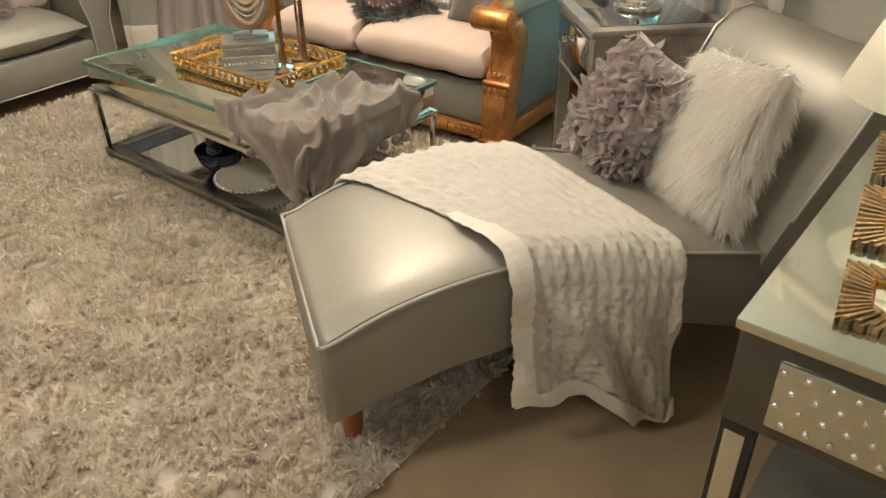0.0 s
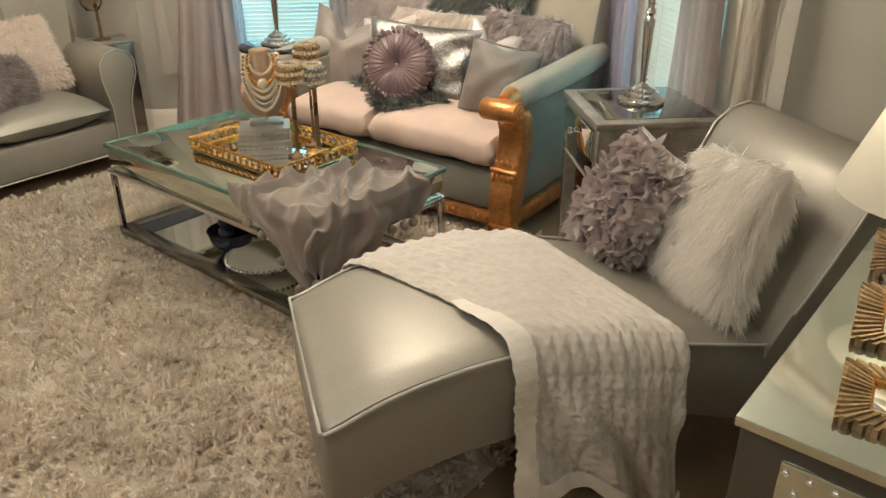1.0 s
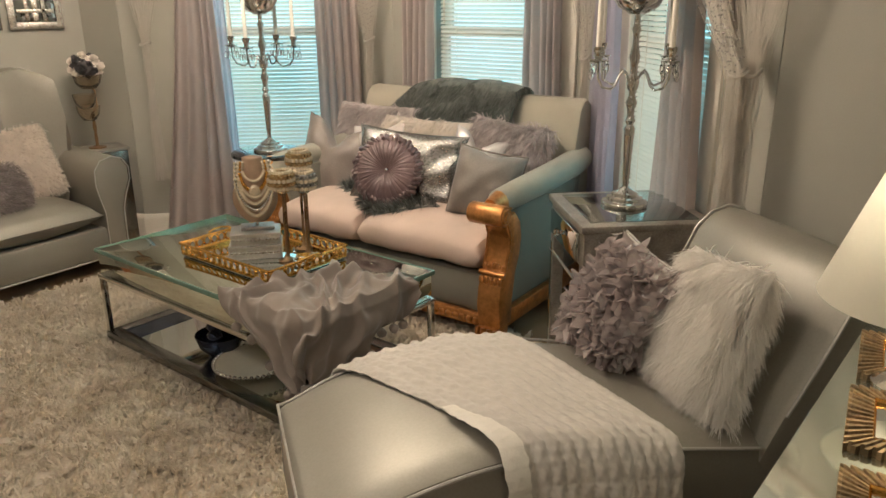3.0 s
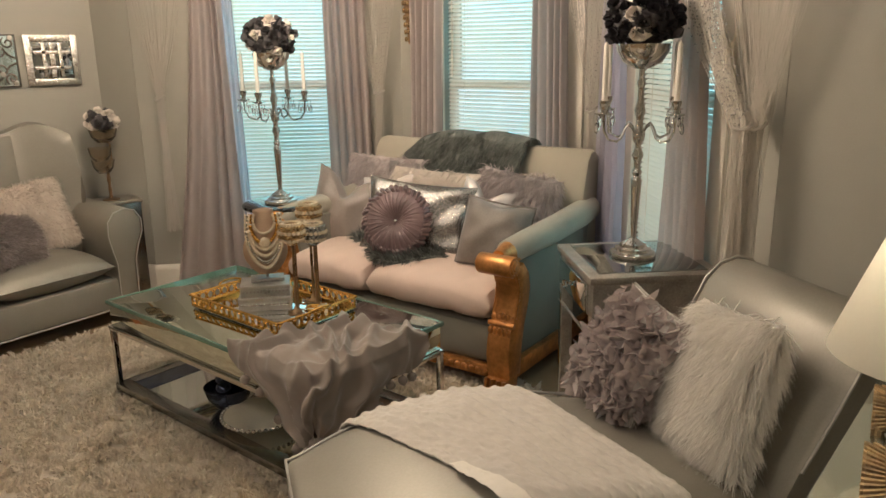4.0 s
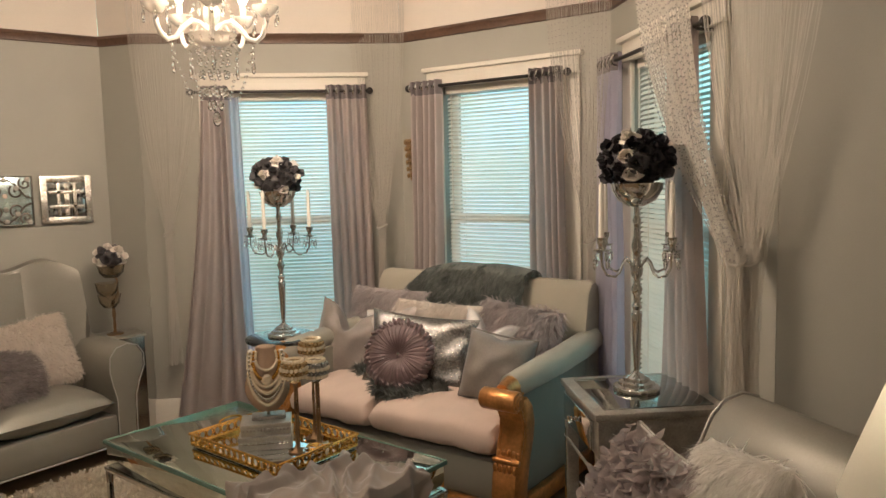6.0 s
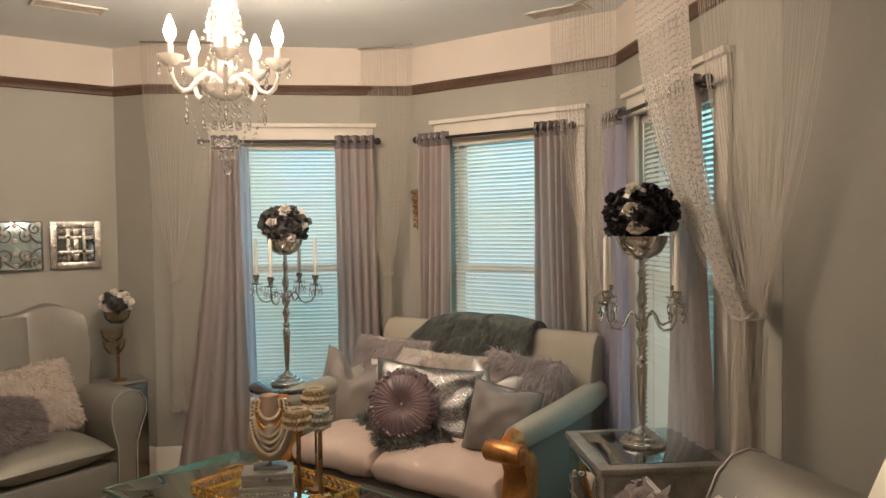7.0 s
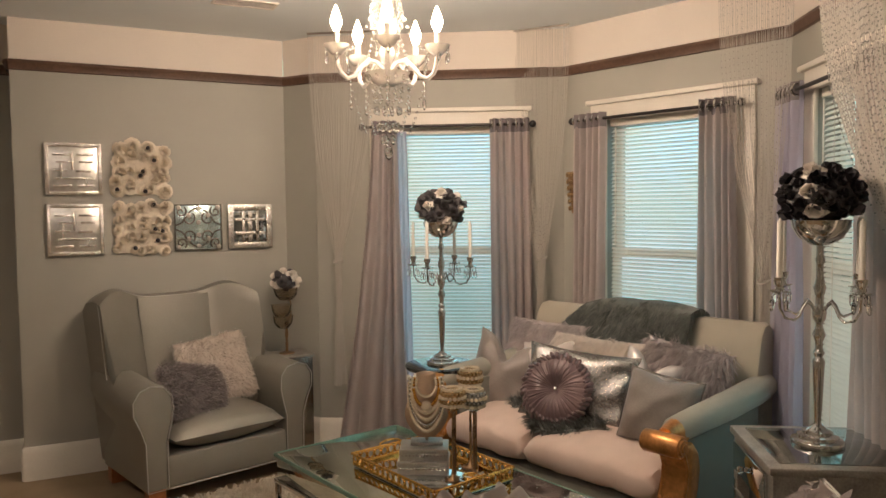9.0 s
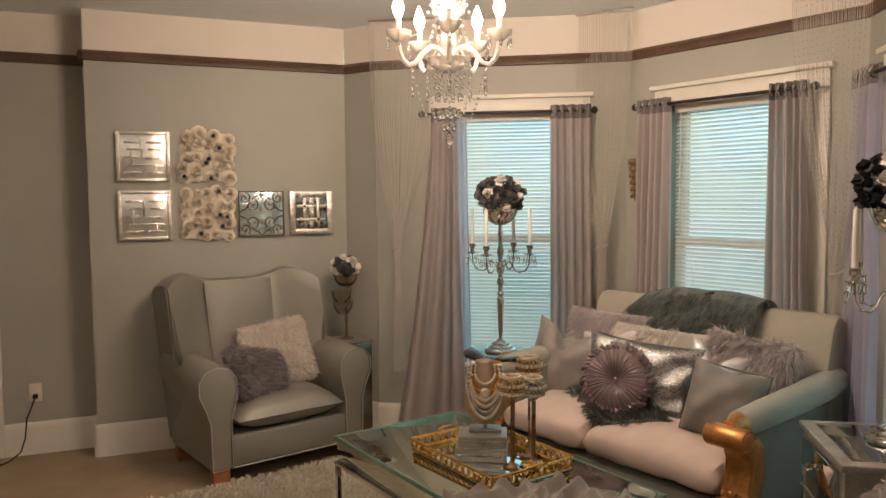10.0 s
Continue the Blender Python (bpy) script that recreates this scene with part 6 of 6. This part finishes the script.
# sunburst frames lying in a row on the top
RIB = mat("antique_bronze_ribs", (0.46, 0.34, 0.20), 0.38, 0.8, var=0.4, scale=30, bump=0.2, island=0.7)
def sun_frame(cx, cy, w, h, turn):
    f = new("sunburst_mirror")
    f.matrix_world = pose(*CN, 0, 0, 12) @ pose(cx, cy, 0.8005, 0, 0, turn)
    tagged(f, "small mirror in a ribbed antique-bronze sunburst frame on the console", "mirror", "sunburst mirrors on the console")
    bm = bmesh.new()
    iw, ih = w * 0.5 - 0.04, h * 0.5 - 0.04
    iw, ih = max(iw, 0.004), max(ih, 0.004)
    n = 22
    for side in range(4):
        L, I = (w / 2, iw) if side % 2 == 0 else (h / 2, ih)
        O, J = (h / 2, ih) if side % 2 == 0 else (w / 2, iw)
        for k in range(n):
            a, b = -1 + 2 * k / n, -1 + 2 * (k + 0.8) / n
            ln = 1.0 - 0.05 * (k % 2)
            q = [(a * I, J), (b * I, J), (b * L * ln, O * ln), (a * L * ln, O * ln)]
            vs = []
            for z in (0.0, 0.014 + 0.004 * (k % 2)):
                for x, y in q:
                    for _ in range(side):
                        x, y = -y, x
                    vs.append(bm.verts.new((x, y, z)))
            for fc in ((4, 5, 6, 7), (0, 1, 5, 4), (1, 2, 6, 5), (2, 3, 7, 6), (3, 0, 4, 7)):
                bm.faces.new([vs[i] for i in fc])
    bmesh.ops.recalc_face_normals(bm, faces=bm.faces[:])
    part("ribbed_frame", bm, RIB, f, smooth=False)
    bm = bmesh.new()
    box(bm, (-iw, -ih, 0.001), (iw, ih, 0.010), 0.001)
    part("mirror", bm, MIRROR, f)
    bm = bmesh.new()
    for s in (-1, 1):
        tube(bm, [(-iw, s * ih, 0.012), (iw, s * ih, 0.012)], 0.004, 6)
        tube(bm, [(s * iw, -ih, 0.012), (s * iw, ih, 0.012)], 0.004, 6)
    part("inner_rim", bm, GOLD, f)
sun_frame(0.415, -0.155, 0.225, 0.20, 9)
sun_frame(0.16, -0.195, 0.17, 0.20, 9)
sun_frame(0.69, -0.115, 0.225, 0.19, 9)

# table lamp with white cone shade
SHADE = sheer("white_linen_shade", (0.80, 0.77, 0.70), 0.35, 0.85, var=0.03)
tl = thing("table_lamp", (1.43, 0.40, 0.80), 0, "table lamp with white linen cone shade on the console", "lamp")
bm = bmesh.new()
lathe(bm, [(0.0, 0.0), (0.06, 0.0), (0.062, 0.012), (0.02, 0.025), (0.014, 0.06), (0.03, 0.10), (0.02, 0.15), (0.010, 0.18), (0.008, 0.33), (0.0, 0.33)], steps=24)
part("base", bm, CHROME, tl)
bm = bmesh.new()
n = 40
prof = [(0.175, 0.175), (0.066, 0.485)]
ring = [[bm.verts.new((r * math.cos(2 * math.pi * i / n), r * math.sin(2 * math.pi * i / n), z)) for i in range(n)] for r, z in prof]
for i in range(n):
    bm.faces.new((ring[0][i], ring[0][(i + 1) % n], ring[1][(i + 1) % n], ring[1][i]))
bmesh.ops.solidify(bm, geom=bm.faces[:], thickness=0.003)
part("shade", bm, SHADE, tl, "white linen cone shade")
# hidden bulb; its glow is added to brighten the wall and chaise nearby
bm = bmesh.new()
ball(bm, (0, 0, 0.36), 0.028, 14, 10)
part("bulb", bm, glow("fill_bulb", (1.0, 0.8, 0.55), LAMP_GLOW), tl)

# ---- ceiling vents, outlet and cord, door casing ----
for x, y, turn in ((0.835, 4.12, 0), (2.93, 2.74, -73)):
    vt = new("ceiling_vent")
    vt.matrix_world = pose(x, y, CEIL_Z, 0, 0, turn)
    tagged(vt, "white metal ceiling vent with louvres", "vent")
    bm = bmesh.new()
    for lo, hi in (((-0.17, -0.07), (0.17, -0.055)), ((-0.17, 0.055), (0.17, 0.07)), ((-0.17, -0.055), (-0.155, 0.055)), ((0.155, -0.055), (0.17, 0.055))):
        box(bm, (*lo, -0.008), (*hi, 0.0), 0.002)
    part("frame", bm, TRIM, vt)
    for k in range(8):
        bm = bmesh.new()
        box(bm, (-0.155, -0.052 + 0.013 * k, -0.007), (0.155, -0.046 + 0.013 * k, -0.001))
        part("slat", bm, SILVER, vt, smooth=False)
ol = new("wall_outlet")
ol.matrix_world = pose(-0.69, 5.17, 0.385)
tagged(ol, "beige wall outlet with a dark plug", "outlet")
bm = bmesh.new()
box(bm, (-0.035, -0.006, -0.057), (0.035, 0.0, 0.057), 0.003)
part("plate", bm, CREAM, ol)
bm = bmesh.new()
box(bm, (-0.014, -0.04, -0.032), (0.014, -0.006, -0.006), 0.005)
part("plug", bm, BLACKWOOD, ol, "dark plug")
cord = new("power_cord")
tagged(cord, "dark power cord hanging from the outlet to the floor", "cord")
bm = bmesh.new()
tube(bm, [(-0.69, 5.135, 0.365), (-0.70, 5.11, 0.33), (-0.735, 5.09, 0.24), (-0.745, 5.08, 0.13), (-0.77, 5.06, 0.05), (-0.83, 5.02, 0.012), (-0.95, 4.9, 0.008), (-1.05, 4.7, 0.008)], 0.0045, 7)
part("cable", bm, BLACKWOOD, cord)
bm = bmesh.new()
box(bm, (-0.985, 5.146, 0.0), (-0.865, 5.17, 2.08), 0.004)
tagged(part("door_casing", bm, TRIM), "white painted door casing", "trim", kind="structure")

# unseen glowing fixtures added over the fill lamps, on the camera's side of the room
MILK = glow("added_fixture_glow", (1.0, 0.86, 0.70), 3.0)
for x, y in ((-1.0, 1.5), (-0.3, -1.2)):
    fl = thing("added_ceiling_light", (x, y, CEIL_Z), 0, "unseen round flush light added to house a fill lamp", "ceiling light", "flush ceiling lights")
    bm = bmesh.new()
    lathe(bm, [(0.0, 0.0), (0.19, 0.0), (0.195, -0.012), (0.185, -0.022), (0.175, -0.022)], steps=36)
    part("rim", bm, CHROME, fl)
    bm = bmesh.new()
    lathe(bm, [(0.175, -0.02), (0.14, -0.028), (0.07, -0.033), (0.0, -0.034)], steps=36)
    part("diffuser", bm, MILK, fl, "glowing disc of the added fixture")
